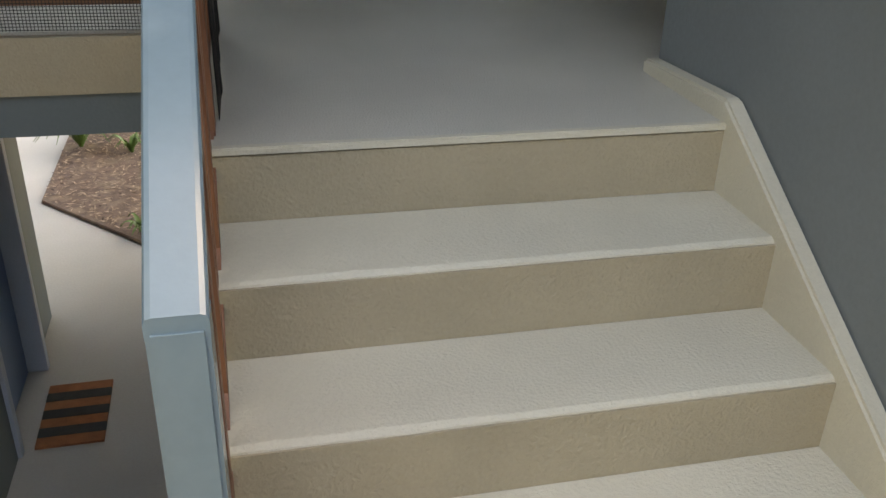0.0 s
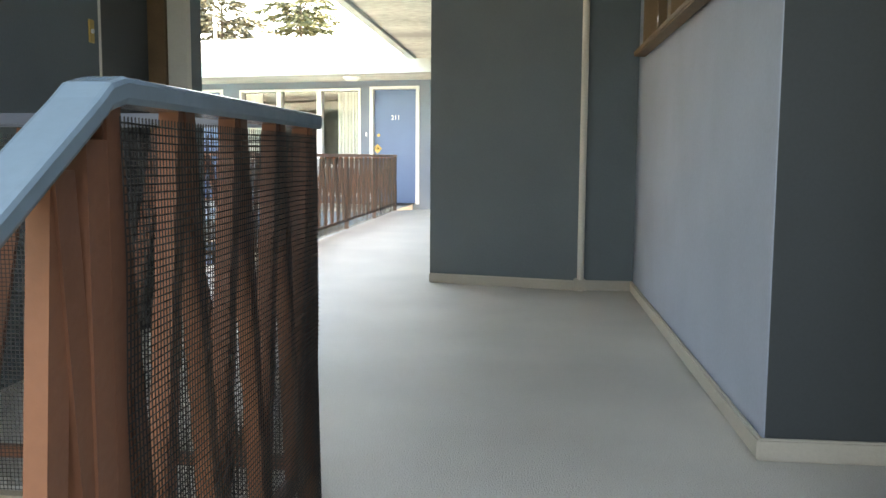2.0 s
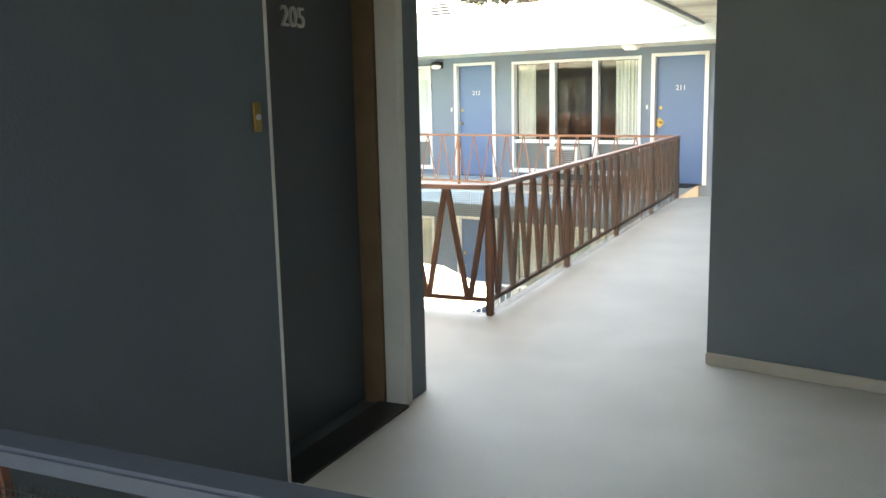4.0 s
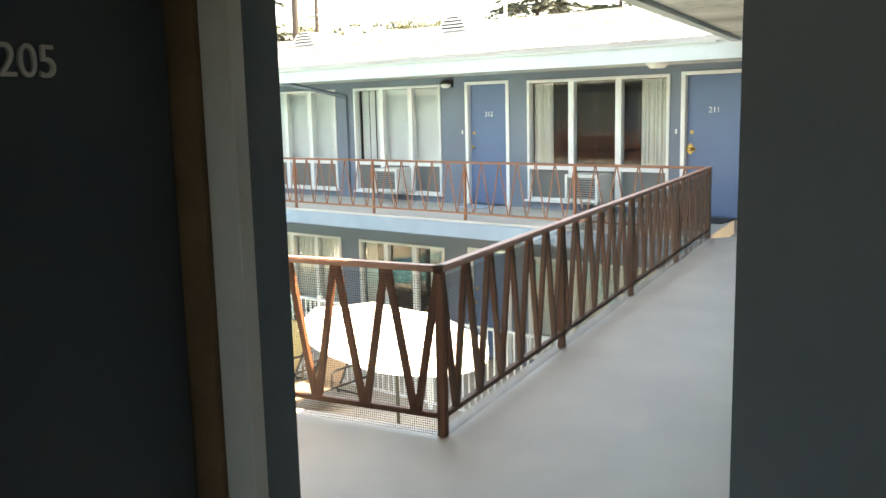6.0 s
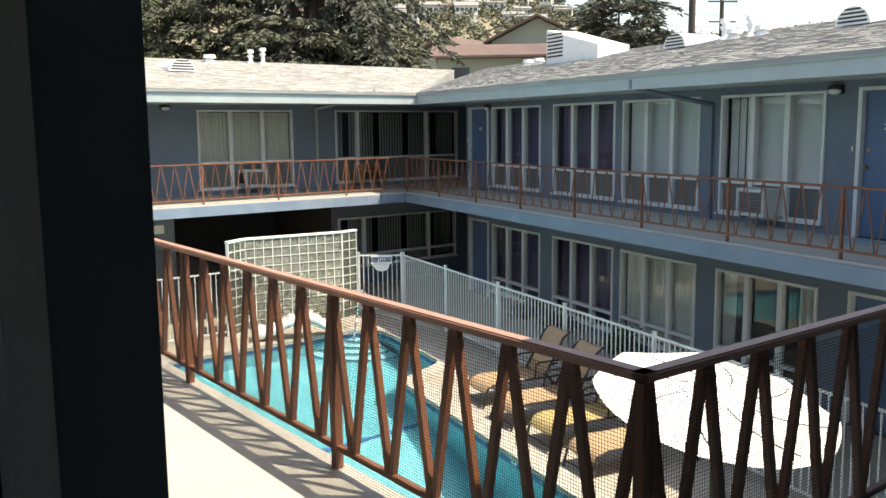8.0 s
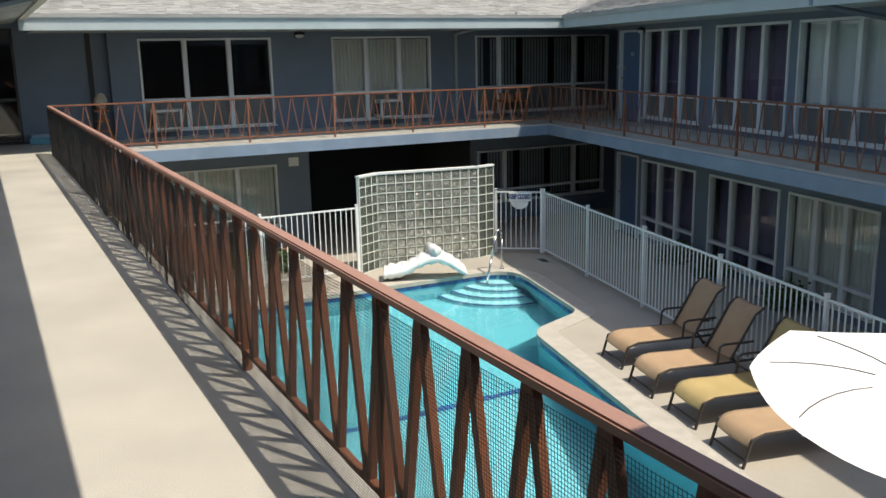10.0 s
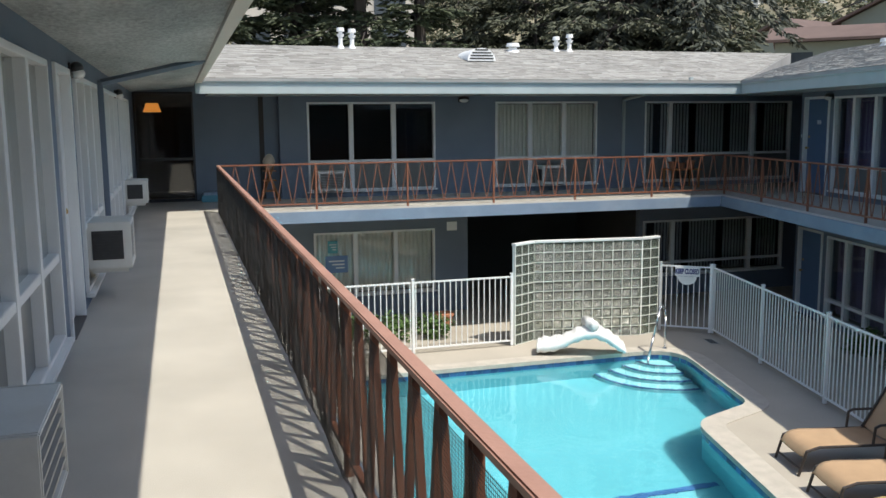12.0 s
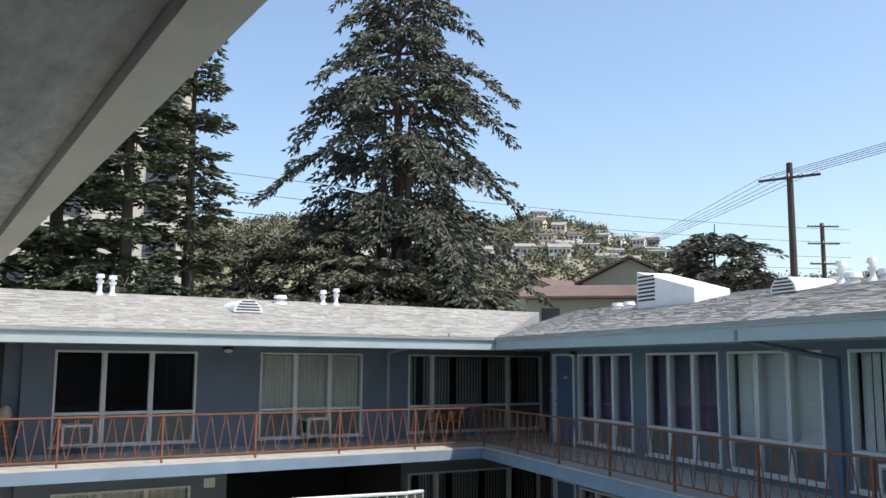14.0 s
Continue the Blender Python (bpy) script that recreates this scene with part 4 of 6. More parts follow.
def window(m, x0, x1, z0, z1, kind, label, transom=0.66, lites=3, frame_mat=None, splits=None):
    """A white three-light window with fixed lower lights, a sill, panes of glass and what hangs behind it."""
    COUNT["w"] += 1
    fm = frame_mat or WHITE
    w = empty("window_%d" % COUNT["w"], m, label, "window", kind="structure")
    f = 0.045
    part("window_frame", boxes((x0, x0 + f, -0.1, 0.03, z0, z1), (x1 - f, x1, -0.1, 0.03, z0, z1), (x0 + f, x1 - f, -0.1, 0.03, z1 - f, z1), (x0 + f, x1 - f, -0.1, 0.03, z0, z0 + 0.035), bevel=0.004), fm, w)
    step = (x1 - x0) / lites
    xs = [x0, *(splits or [x0 + step * i for i in range(1, lites)]), x1]
    for x in xs[1:-1]:
        part("mullion", boxes((x - 0.05, x + 0.05, -0.09, 0.026, z0 + 0.036, z1 - f - 0.001), bevel=0.004), fm, w)
    for a, b in zip(xs, xs[1:]):
        a, b = a + 0.05, b - 0.05
        if transom:
            part("transom", boxes((a, b, -0.09, 0.022, transom - 0.03, transom + 0.03), bevel=0.004), fm, w)
            if z0 > 0 and kind != "none":
                part("lower_panel", boxes((a, b, -0.05, -0.045, z0 + 0.036, transom - 0.031)), PANEL, w)
            else:
                part("pane", boxes((a, b, -0.05, -0.045, z0 + 0.036, transom - 0.031)), GLASS, w).visible_shadow = False
        part("pane", boxes((a, b, -0.05, -0.045, (transom + 0.031) if transom else z0 + 0.036, z1 - f - 0.001)), GLASS, w).visible_shadow = False
    part("window_sill", boxes((x0 - 0.04, x1 + 0.04, 0.003, 0.075, z0 - 0.035, z0 - 0.002), bevel=0.006), fm, w)
    zb = z0 + 0.05
    if kind == "sheer":
        c = curtain(bmesh.new(), x0 + 0.05, x0 + step * 0.62, zb, z1 - 0.06, -0.13, 0.03, 7)
        solid("curtain", c, SHEER, "cream sheer curtain drawn aside", "curtain", "", m)
        c = curtain(bmesh.new(), x1 - step * 0.5, x1 - 0.05, zb, z1 - 0.06, -0.13, 0.03, 6)
        solid("curtain", c, SHEER, "cream sheer curtain drawn aside", "curtain", "", m)
    elif kind == "full":
        solid("curtain", curtain(bmesh.new(), x0 + 0.05, x1 - 0.05, zb, z1 - 0.06, -0.13, 0.02, 26), SHEER, "cream full-width curtain hanging closed", "curtain", "", m)
    elif kind == "blind":
        solid("roller_blind", boxes((x0 + 0.05, x1 - 0.05, -0.17, -0.165, transom + 0.02, z1 - 0.05)), BLIND, "white roller blind pulled down", "blind", "", m)
    elif kind == "slit":
        solid("roller_blind", boxes((x0 + 0.05, x1 - 0.42, -0.17, -0.165, transom + 0.02, z1 - 0.05), (x1 - 0.385, x1 - 0.25, -0.172, -0.167, transom + 0.02, z1 - 0.05), (x1 - 0.225, x1 - 0.05, -0.174, -0.169, transom + 0.02, z1 - 0.05)), BLIND, "white blind drawn down with two narrow gaps", "blind", "", m)
    elif kind == "violet":
        solid("curtain", curtain(bmesh.new(), x0 + 0.05, x1 - 0.05, zb, z1 - 0.06, -0.22, 0.03, 16), PURPLE, "dusky violet curtain hanging closed", "curtain", "", m)
    elif kind == "vertical":
        bm = bmesh.new()
        n = int((x1 - x0) / 0.09)
        for i in range(n):
            x = x0 + 0.06 + i * 0.09
            if i % 11 in (7, 8):
                continue
            box(bm, x, x + 0.055, -0.2, -0.19, zb, z1 - 0.07)
        solid("vertical_blind", bm, BLIND_DARK, "grey vertical slat blind half closed", "blind", "", m)
    return w


def door(m, x0, x1, number, leaf, label, z0=0.0, h=2.05, casing=None, recess=0.06, knob=BRASS, proud=0.022):
    """A flush door in a cased opening with knob, lock and raised number."""
    COUNT["d"] += 1
    d = empty("door_%d" % COUNT["d"], m @ Matrix.Translation((0, 0, z0)), label, "door", kind="structure")
    cm = casing or WHITE
    part("casing", boxes((x0 - 0.045, x0 + 0.02, -recess - 0.06, proud, 0, h + 0.03), (x1 - 0.02, x1 + 0.045, -recess - 0.06, proud, 0, h + 0.03), (x0 + 0.02, x1 - 0.02, -recess - 0.06, proud, h - 0.02, h + 0.03), bevel=0.003), cm, d)
    lf = part("leaf", boxes((x0 + 0.024, x1 - 0.024, -recess - 0.045, -recess, 0.015, h - 0.025), bevel=0.003), leaf, d)
    part("threshold", boxes((x0 + 0.02, x1 - 0.02, -0.13, 0.03, 0.001, 0.014)), BLACK, d)
    bm = rod(bmesh.new(), (x1 - 0.1, -recess, 0.98), (x1 - 0.1, -recess + 0.05, 0.98), 0.012)
    bmesh.ops.create_uvsphere(bm, u_segments=12, v_segments=8, radius=0.028, matrix=Matrix.Translation((x1 - 0.1, -recess + 0.06, 0.98)))
    part("knob", bm, knob, lf, smooth=True)
    part("lock", rod(bmesh.new(), (x1 - 0.1, -recess, 1.22), (x1 - 0.1, -recess + 0.012, 1.22), 0.028, seg=14), knob, lf)
    if number:
        letters(number, 0.115, 0.005, TRIM if leaf is DOOR_DARK else WHITE, lf, Matrix.Translation(((x0 + x1) / 2 + (0.03 if leaf is DOOR_DARK else 0), -recess + 0.006, 1.75 if leaf is DOOR_DARK else 1.53)) @ pose(0, 0, 0, 90, 0, 180), "door_number")
    return d


wl = "white three-light window with fixed lower panes"
for a, b, k in FAR_WINDOWS:
    window(FAR, a, b, W_Z0, W_Z1, k, wl)
    window(FAR, a, b, GROUND + 0.2, GROUND + 1.9, "violet" if k == "violet" else "sheer" if k == "slit" else "full", "white three-light ground floor window", transom=GROUND + 0.55)
for a, b, k in FAR_DOORS:
    door(FAR, a, b, k, DOOR_BLUE, "closed blue door in a white casing, numbered")
    if k != "211":
        door(FAR, a, b, "", DOOR_BLUE, "closed blue ground floor door in white casing", z0=GROUND, h=1.92)
for a, b, k in LEFT_WINDOWS:
    window(LEFT, a, b, W_Z0, W_Z1, "full" if k == "sheer" else k, "wide white-framed window on the sunny deck", transom=0.78, splits=(-13.17, -10.83) if k == "vertical" else None)
window(LEFT, -4.83, -2.07, -2.2, -0.78, "full", "white-framed ground floor window with cream curtain", transom=None)
window(LEFT, -14.2, -10.15, -2.2, -0.84, "vertical", "dark ground floor window with slat blind", transom=-1.9, splits=(-13.2, -10.98))
for a, b, k in NEAR_WINDOWS:
    window(NEAR, a, b, W_Z0, W_Z1, "full", "white-framed window with closed cream curtain by the walkway", transom=0.72)
for a, b, k in NEAR_DOORS:
    door(NEAR, a, b, "", WHITE, "closed white door by the walkway")
window(pose(-0.22, 0, 0) @ LEFT, 0.34, 1.53, 0.02, 2.28, "none", "black-framed dark glazed door with a lamp behind", transom=0.89, lites=1, frame_mat=BLACK)
M205 = Matrix(((0, 1, 0, X205), (-1, 0, 0, 0), (0, 0, 1, 0), (0, 0, 0, 1)))
WOODF = mat("brown timber", (0.2, 0.12, 0.06), 0.6, 0.15, 8, 80, 0.2)
door(M205, 1.765, 2.70, "205", DOOR_DARK, "closed charcoal door in a deep cream reveal, numbered 205", casing=WOODF, recess=0.2, proud=-0.105)
solid("trim_door_reveal", boxes((1.701, 1.765, -0.1, 0.008, 0, 2.05), (2.722, 2.734, -0.1, 0.008, 0, 2.05), (1.765, 2.722, -0.1, 0.008, 2.03, 2.059), bevel=0.003), TRIM, "cream painted door reveal", "door trim", m=M205)
MLOW = pose(0.065, 0, 0) @ M205
solid("wall_ground_door", wall_mesh(2.1, 7.2, GROUND, -0.36, 0.06, [(2.17, 3.13, GROUND, GROUND + 2.06)]), STUCCO_DARK, "slate grey ground floor wall with a door", "wall", m=MLOW)
door(MLOW, 2.22, 3.08, "", DOOR_BLUE, "closed dark blue ground floor door", z0=GROUND, h=2.03, casing=STUCCO_PALE, recess=0.1)

# ---------------------------------------------------------------- pool fence and glass block wall


def fence(name, a, b, n_posts, label, z=GROUND + 0.012, h=1.38, group="pool fence"):
    a, b = Vector(a), Vector(b)
    d = (b - a).normalized()
    L = (b - a).length
    m = Matrix(((d.x, -d.y, 0, a.x), (d.y, d.x, 0, a.y), (0, 0, 1, z), (0, 0, 0, 1)))
    fn = empty(name, m, label, "fence", group)
    part("top_rail", boxes((0, L, -0.014, 0.014, h - 0.04, h - 0.01)), FENCE_WHITE, fn)
    part("bottom_rail", boxes((0, L, -0.014, 0.014, 0.08, 0.11)), FENCE_WHITE, fn)
    pm = mesh_from(boxes((-0.025, 0.025, -0.025, 0.025, 0, h + 0.04), (-0.032, 0.032, -0.032, 0.032, h + 0.04, h + 0.05)), "post", FENCE_WHITE)
    for i in range(n_posts + 1):
        part("post", pm, FENCE_WHITE, fn, m=Matrix.Translation((L * i / n_posts, 0, 0)))
    pk = mesh_from(boxes((-0.008, 0.008, -0.008, 0.008, 0.09, h - 0.03)), "picket", FENCE_WHITE)
    n = int(L / 0.11)
    for i in range(1, n):
        part("picket", pk, FENCE_WHITE, fn, m=Matrix.Translation((L * i / n, 0, 0)))
    return fn


FC = (-15.0, 9.58)
fl = "white tubular steel pool fence with pickets"
fence("pool_fence", FC, tuple(Vector(FC) + RUN * 13.62), 6, fl)
fence("pool_fence", (-15.42, 1.42), (-15.4, 5.36), 2, fl)
fence("pool_gate", (-15.62, 8.74), (FC[0] - 0.03, FC[1] - 0.04), 1, "white pool gate with a self-closing sign")

window(PALE_M, 0.9, 2.77, 1.47, 2.3, "full", "high brown-framed window in the pale wall", transom=None, lites=2, frame_mat=WOODF)
# backing sheet whose near-black colour stands for the unlit inside
solid("room_shell_high", boxes((1.0, 3.3, -0.6, -0.55, 1.4, 2.45)), ROOM_SHADE, "backing behind the high window, dimness put into its colour", "room", m=PALE_M)
# brass plate, door bells and peep holes on the numbered doors
for a, b, k in FAR_DOORS:
    solid("door_bell", boxes((b + 0.1, b + 0.13, 0.002, 0.012, 1.2, 1.27), bevel=0.003), WHITE, "small white door bell button on the wall", "door bell", "", FAR, group="door bells")
esc = solid("door_escutcheon", boxes((-0.062, 0.062, 0.0, 0.006, -0.062, 0.062), bevel=0.002), BRASS, "square brass plate set on its corner behind the knob", "door plate", "", FAR @ Matrix.Translation((0.675, -0.058, 0.98)) @ pose(0, 0, 0, 0, 45, 0))

# ---------------------------------------------------------------- glass block screen
BLOCK = bpy.data.materials.new("glass block")
BLOCK.use_nodes = True
_b = BLOCK.node_tree.nodes["Principled BSDF"]
_b.inputs["Base Color"].default_value = (0.50, 0.56, 0.49, 1)
_b.inputs["Roughness"].default_value = 0.12
_b.inputs["Transmission Weight"].default_value = 0.86
_b.inputs["IOR"].default_value = 1.3
_w, _p, _g = BLOCK.node_tree.nodes.new("ShaderNodeTexWave"), BLOCK.node_tree.nodes.new("ShaderNodeBump"), BLOCK.node_tree.nodes.new("ShaderNodeNewGeometry")
_w.bands_direction = "Z"
_w.inputs["Scale"].default_value, _w.inputs["Distortion"].default_value, _w.inputs["Detail Scale"].default_value = 13, 2.5, 1.5
_p.inputs["Strength"].default_value, _p.inputs["Distance"].default_value = 0.6, 0.02
BLOCK.node_tree.links.new(_g.outputs["Position"], _w.inputs["Vector"])
BLOCK.node_tree.links.new(_w.outputs["Fac"], _p.inputs["Height"])
BLOCK.node_tree.links.new(_p.outputs[0], _b.inputs["Normal"])
MORTAR = mat("pale mortar", (0.84, 0.85, 0.8), 0.8, 0.08, 8, 90, 0.3)
screen = empty("glass_block_screen", pose(0, 0, GROUND + 0.012), "glass block screen wall with pale mortar joints", "screen wall", kind="structure")
bw = bmesh.new()
box(bw, -0.094, 0.094, -0.04, 0.04, -0.091, 0.091, bevel=0.006)
for f in [f for f in bw.faces if abs(f.normal.y) > 0.9]:
    bmesh.ops.inset_individual(bw, faces=[f], thickness=0.014, depth=-0.012)
blk = mesh_from(bw, "glass_block", BLOCK)
CORNERS = [Vector(p) for p in ((-15.40, 5.41), (-15.69, 5.93), (-15.40, 8.15), (-15.50, 8.58))]
ROWS_GB, GB_H = 10, 1.95
for a, b, n in ((CORNERS[0], CORNERS[1], 3), (CORNERS[1], CORNERS[2], 11), (CORNERS[2], CORNERS[3], 2)):
    d = (b - a).normalized()
    L = (b - a).length
    mm = Matrix(((d.x, -d.y, 0, a.x), (d.y, d.x, 0, a.y), (0, 0, 1, 0), (0, 0, 0, 1)))
    st, hz = L / n, GB_H / ROWS_GB
    rows = [(st * i - 0.007, st * i + 0.007, -0.037, 0.037, 0, GB_H) for i in range(n + 1)] + [(0, L, -0.036, 0.036, hz * j - 0.007, hz * j + 0.007) for j in range(ROWS_GB + 1)]
    part("mortar_grid", boxes(*rows), MORTAR, screen, m=mm)
    part("cap", boxes((-0.02, L + 0.02, -0.05, 0.05, GB_H + 0.008, GB_H + 0.045)), WHITE, screen, m=mm)
    for i in range(n):
        for j in range(ROWS_GB):
            part("glass_block", blk, BLOCK, screen, m=mm @ Matrix.Translation((st * (i + 0.5), 0, hz * (j + 0.5))) @ Matrix.Diagonal((st / 0.203, 1, 1, 1)))

# gate sign
sign = empty("gate_sign", pose(-15.30, 9.16, GROUND + 1.27, 0, 0, 54.0), "white metal sign with blue capital letters on the gate", "sign")
part("board", boxes((-0.24, 0.24, -0.04, -0.03, -0.1, 0.1), bevel=0.004), FENCE_WHITE, sign)
bm = bmesh.new()
vs = [bm.verts.new((0.19 * math.cos(t), -0.035, -0.105 + 0.17 * math.sin(t))) for t in [radians(180 + 180 * k / 14) for k in range(15)]]
f = bm.faces.new(vs)
r = bmesh.ops.extrude_face_region(bm, geom=[f])
bmesh.ops.translate(bm, vec=(0, 0.008, 0), verts=[v for v in r["geom"] if isinstance(v, bmesh.types.BMVert)])
part("lower_plate", bm, FENCE_WHITE, sign)
SIGN_BLUE = mat("sign blue ink", (0.012, 0.018, 0.15), 0.5, 0.03, 5, 50, 0)
letters("KEEP CLOSED", 0.14, 0.002, SIGN_BLUE, sign, Matrix.Translation((0, -0.044, 0)) @ pose(0, 0, 0, 90, 0, 0) @ Matrix.Diagonal((0.54, 1, 1, 1)), bold=0.006)

# ---------------------------------------------------------------- pool furniture
FRAME_M = mat("dark bronze aluminium", (0.045, 0.035, 0.03), 0.45, 0.1, 10, 80, 0.05)
SLING = mat("tan sling cloth", (0.42, 0.28, 0.165), 0.85, 0.08, 5, 220, 0.3)
SLING_OLD = mat("ochre sling cloth", (0.45, 0.33, 0.14), 0.85, 0.08, 5, 220, 0.3)


def lounger(m, sling, label):
    """A pool lounger: y runs from the foot to the head."""
    lo = empty("sun_lounger", m, label, "lounger", "loungers by the pool")
    w, z = 0.31, 0.36
    for x in (-w, w):
        part("side_rail", tube([(x, 0.05, 0.0), (x, 0.14, z - 0.05), (x, 0.3, z), (x, 1.25, z), (x, 1.85, z)], 0.018), FRAME_M, lo)
        part("arm", tube([(x, 0.98, z), (x, 1.0, z + 0.22), (x, 1.06, z + 0.25), (x, 1.5, z + 0.25)], 0.017), FRAME_M, lo)
        part("leg", tube([(x, 1.5, z + 0.0), (x, 1.72, 0.0)], 0.017), FRAME_M, lo)
        part("back_rail", tube([(x * 0.94, 1.18, z + 0.02), (x * 0.94, 1.52, z + 0.6), (x * 0.94, 1.64, z + 0.68)], 0.017), FRAME_M, lo)
    part("crossbar", tube([(-w, 0.08, 0.08), (w, 0.08, 0.08)], 0.014), FRAME_M, lo)
    part("crossbar", tube([(-w, 1.7, 0.05), (w, 1.7, 0.05)], 0.014), FRAME_M, lo)

    def cloth(path, width):
        bm = bmesh.new()
        prev = None
        for y, zz in path:
            row = [bm.verts.new((width * (k / 6 - 1), y, zz - 0.02 * (1 - (k / 6 - 1) ** 2))) for k in range(13)]
            if prev:
                for k in range(12):
                    bm.faces.new((prev[k], prev[k + 1], row[k + 1], row[k]))
            prev = row
        r = bmesh.ops.extrude_face_region(bm, geom=list(bm.faces))
        bmesh.ops.translate(bm, vec=(0, 0.006, 0.012), verts=[v for v in r["geom"] if isinstance(v, bmesh.types.BMVert)])
        return bm

    part("seat", cloth([(0.1, z - 0.12), (0.14, z - 0.05), (0.22, z - 0.008), (0.32, z + 0.008), (0.75, z), (1.2, z + 0.006)], w), sling, lo, smooth=True)
    part("backrest", cloth([(1.2, z + 0.03), (1.36, z + 0.3), (1.51, z + 0.57), (1.59, z + 0.65), (1.66, z + 0.67)], w * 0.93), sling, lo, smooth=True)
    return lo


TURN = -math.degrees(SKEW)
for (x, y), sl, lb in (((-8.68, 6.42), SLING, "tan sling pool lounger with raised back"), ((-7.66, 6.08), SLING, "tan sling pool lounger with raised back, dark bronze frame"), ((-6.67, 5.88), SLING_OLD, "ochre sling pool lounger beside the umbrella"), ((-5.68, 5.61), SLING, "tan sling pool lounger half under the umbrella")):
    lounger(pose(x, y, GROUND, 0, 0, TURN), sl, lb)

CANVAS = mat("white umbrella canvas", (0.8, 0.8, 0.79), 0.8, 0.06, 1.5, 90, 0.15, stain=(0.66, 0.66, 0.64), stain_amount=0.4)
umb = empty("patio_umbrella", pose(-2.87, 4.47, GROUND), "open white canvas patio umbrella tilted on its pole", "umbrella")
R_U, Z_U, P_U = 1.09, 1.88, 0.1
TILT_U = Matrix.Translation((0, 0, Z_U)) @ pose(0, 0, 0, 0, 12.2, 0) @ Matrix.Translation((0, 0, -Z_U))
bm = bmesh.new()
nseg, nr = 48, 8
rings_u = []
for j in range(nr + 1):
    f = j / nr
    row = []
    for i in range(nseg):
        t = 2 * math.pi * i / nseg
        scal = 1 - 0.035 * f * abs(math.sin(4 * t)) ** 0.8
        row.append(bm.verts.new((R_U * f * scal * math.cos(t), R_U * f * scal * math.sin(t), Z_U + P_U * (1 - f) - 0.03 * f * abs(math.sin(4 * t)) + 0.004 * noise.noise((i, j, 2)))))
    rings_u.append(row)
for a, b in zip(rings_u[1:], rings_u[2:]):
    for i in range(nseg):
        bm.faces.new((a[i], a[(i + 1) % nseg], b[(i + 1) % nseg], b[i]))
for i in range(nseg):
    bm.faces.new((rings_u[0][0], rings_u[1][i], rings_u[1][(i + 1) % nseg]))
bmesh.ops.delete(bm, geom=[v for v in rings_u[0][1:]], context="VERTS")
canopy = part("canopy", bm, CANVAS, umb, smooth=True, m=TILT_U)
for i in range(8):
    t = math.pi / 4 * i
    c = Vector((math.cos(t), math.sin(t), 0))
    part("rib", tube([(c.x * 0.05, c.y * 0.05, Z_U + P_U - 0.03), (c.x * R_U * 0.98, c.y * R_U * 0.98, Z_U - 0.02)], 0.009, 6), STEEL, umb, m=TILT_U)
    part("seam", tube([(R_U * k / 8 * math.cos(t + 0.09 * k), R_U * k / 8 * math.sin(t + 0.09 * k), Z_U + P_U * (1 - k / 8) - 0.03 * k / 8 * abs(math.sin(4 * (t + 0.09 * k))) + 0.003) for k in range(2, 8)], 0.005, 5), FRAME_M, canopy)
part("pole", tube([(0, 0, 0.05), (0, 0, Z_U + P_U - 0.05)], 0.022, 10), FRAME_M, umb)
part("base", rod(rod(bmesh.new(), (0, 0, 0), (0, 0, 0.07), 0.28, 0.24, 24), (0, 0, 0.07), (0, 0, 0.3), 0.035, 0.03, 12), FRAME_M, umb)

# inflatable lounge float lying by the coping
VINYL = mat("white vinyl", (0.82, 0.82, 0.8), 0.25, 0.03, 4, 30, 0.2)
bm = bmesh.new()
prev = None
pathf = [(0.0, 0.10, 0.13), (0.12, 0.13, 0.17), (0.35, 0.15, 0.17), (0.6, 0.22, 0.15), (0.85, 0.36, 0.15), (1.1, 0.45, 0.16), (1.35, 0.47, 0.16), (1.6, 0.36, 0.15), (1.8, 0.22, 0.15), (1.95, 0.12, 0.12), (2.0, 0.09, 0.06)]
for i in range(41):
    u = i / 40 * (len(pathf) - 1)
    k = min(int(u), len(pathf) - 2)
    f = u - k
    y, z, r = (pathf[k][q] * (1 - f) + pathf[k + 1][q] * f for q in range(3))
    r *= 1 + 0.15 * math.sin(i * 1.57)
    row = [bm.verts.new((math.copysign(abs(math.cos(t)) ** 0.6, math.cos(t)) * 0.34, y, z + r * 0.92 * math.sin(t) * (1 + 0.1 * math.cos(3 * t)))) for t in [2 * math.pi * q / 20 for q in range(20)]]
    if prev:
        for q in range(20):
            bm.faces.new((prev[q], prev[(q + 1) % 20], row[(q + 1) % 20], row[q]))
    prev = row
    if i in (0, 40):
        bm.faces.new(row)
fl = empty("inflatable_float", pose(-14.75, 5.62, GROUND + 0.05, 0, 0, -24) @ Matrix.Scale(0.82, 4), "white inflatable pool lounge float on the coping", "pool float")
part("body", bm, VINYL, fl, smooth=True)
bm = bmesh.new()
pillow = [(-0.33, 0.06), (-0.31, 0.105), (-0.28, 0.12), (0.28, 0.12), (0.31, 0.105), (0.33, 0.06)]
for (xa, ra), (xb, rb) in zip(pillow, pillow[1:]):
    rod(bm, (xa, 1.2 + xa * 0.3, 0.66), (xb, 1.2 + xb * 0.3, 0.66), ra, rb, 16)
part("headrest", bm, VINYL, fl, smooth=True)
bm = bmesh.new()
bmesh.ops.create_uvsphere(bm, u_segments=14, v_segments=8, radius=1.0, matrix=Matrix.Translation((0, 0.5, 0.3)) @ Matrix.Diagonal((0.26, 0.08, 0.07, 1)))
part("knee_bolster", bm, VINYL, fl, smooth=True)

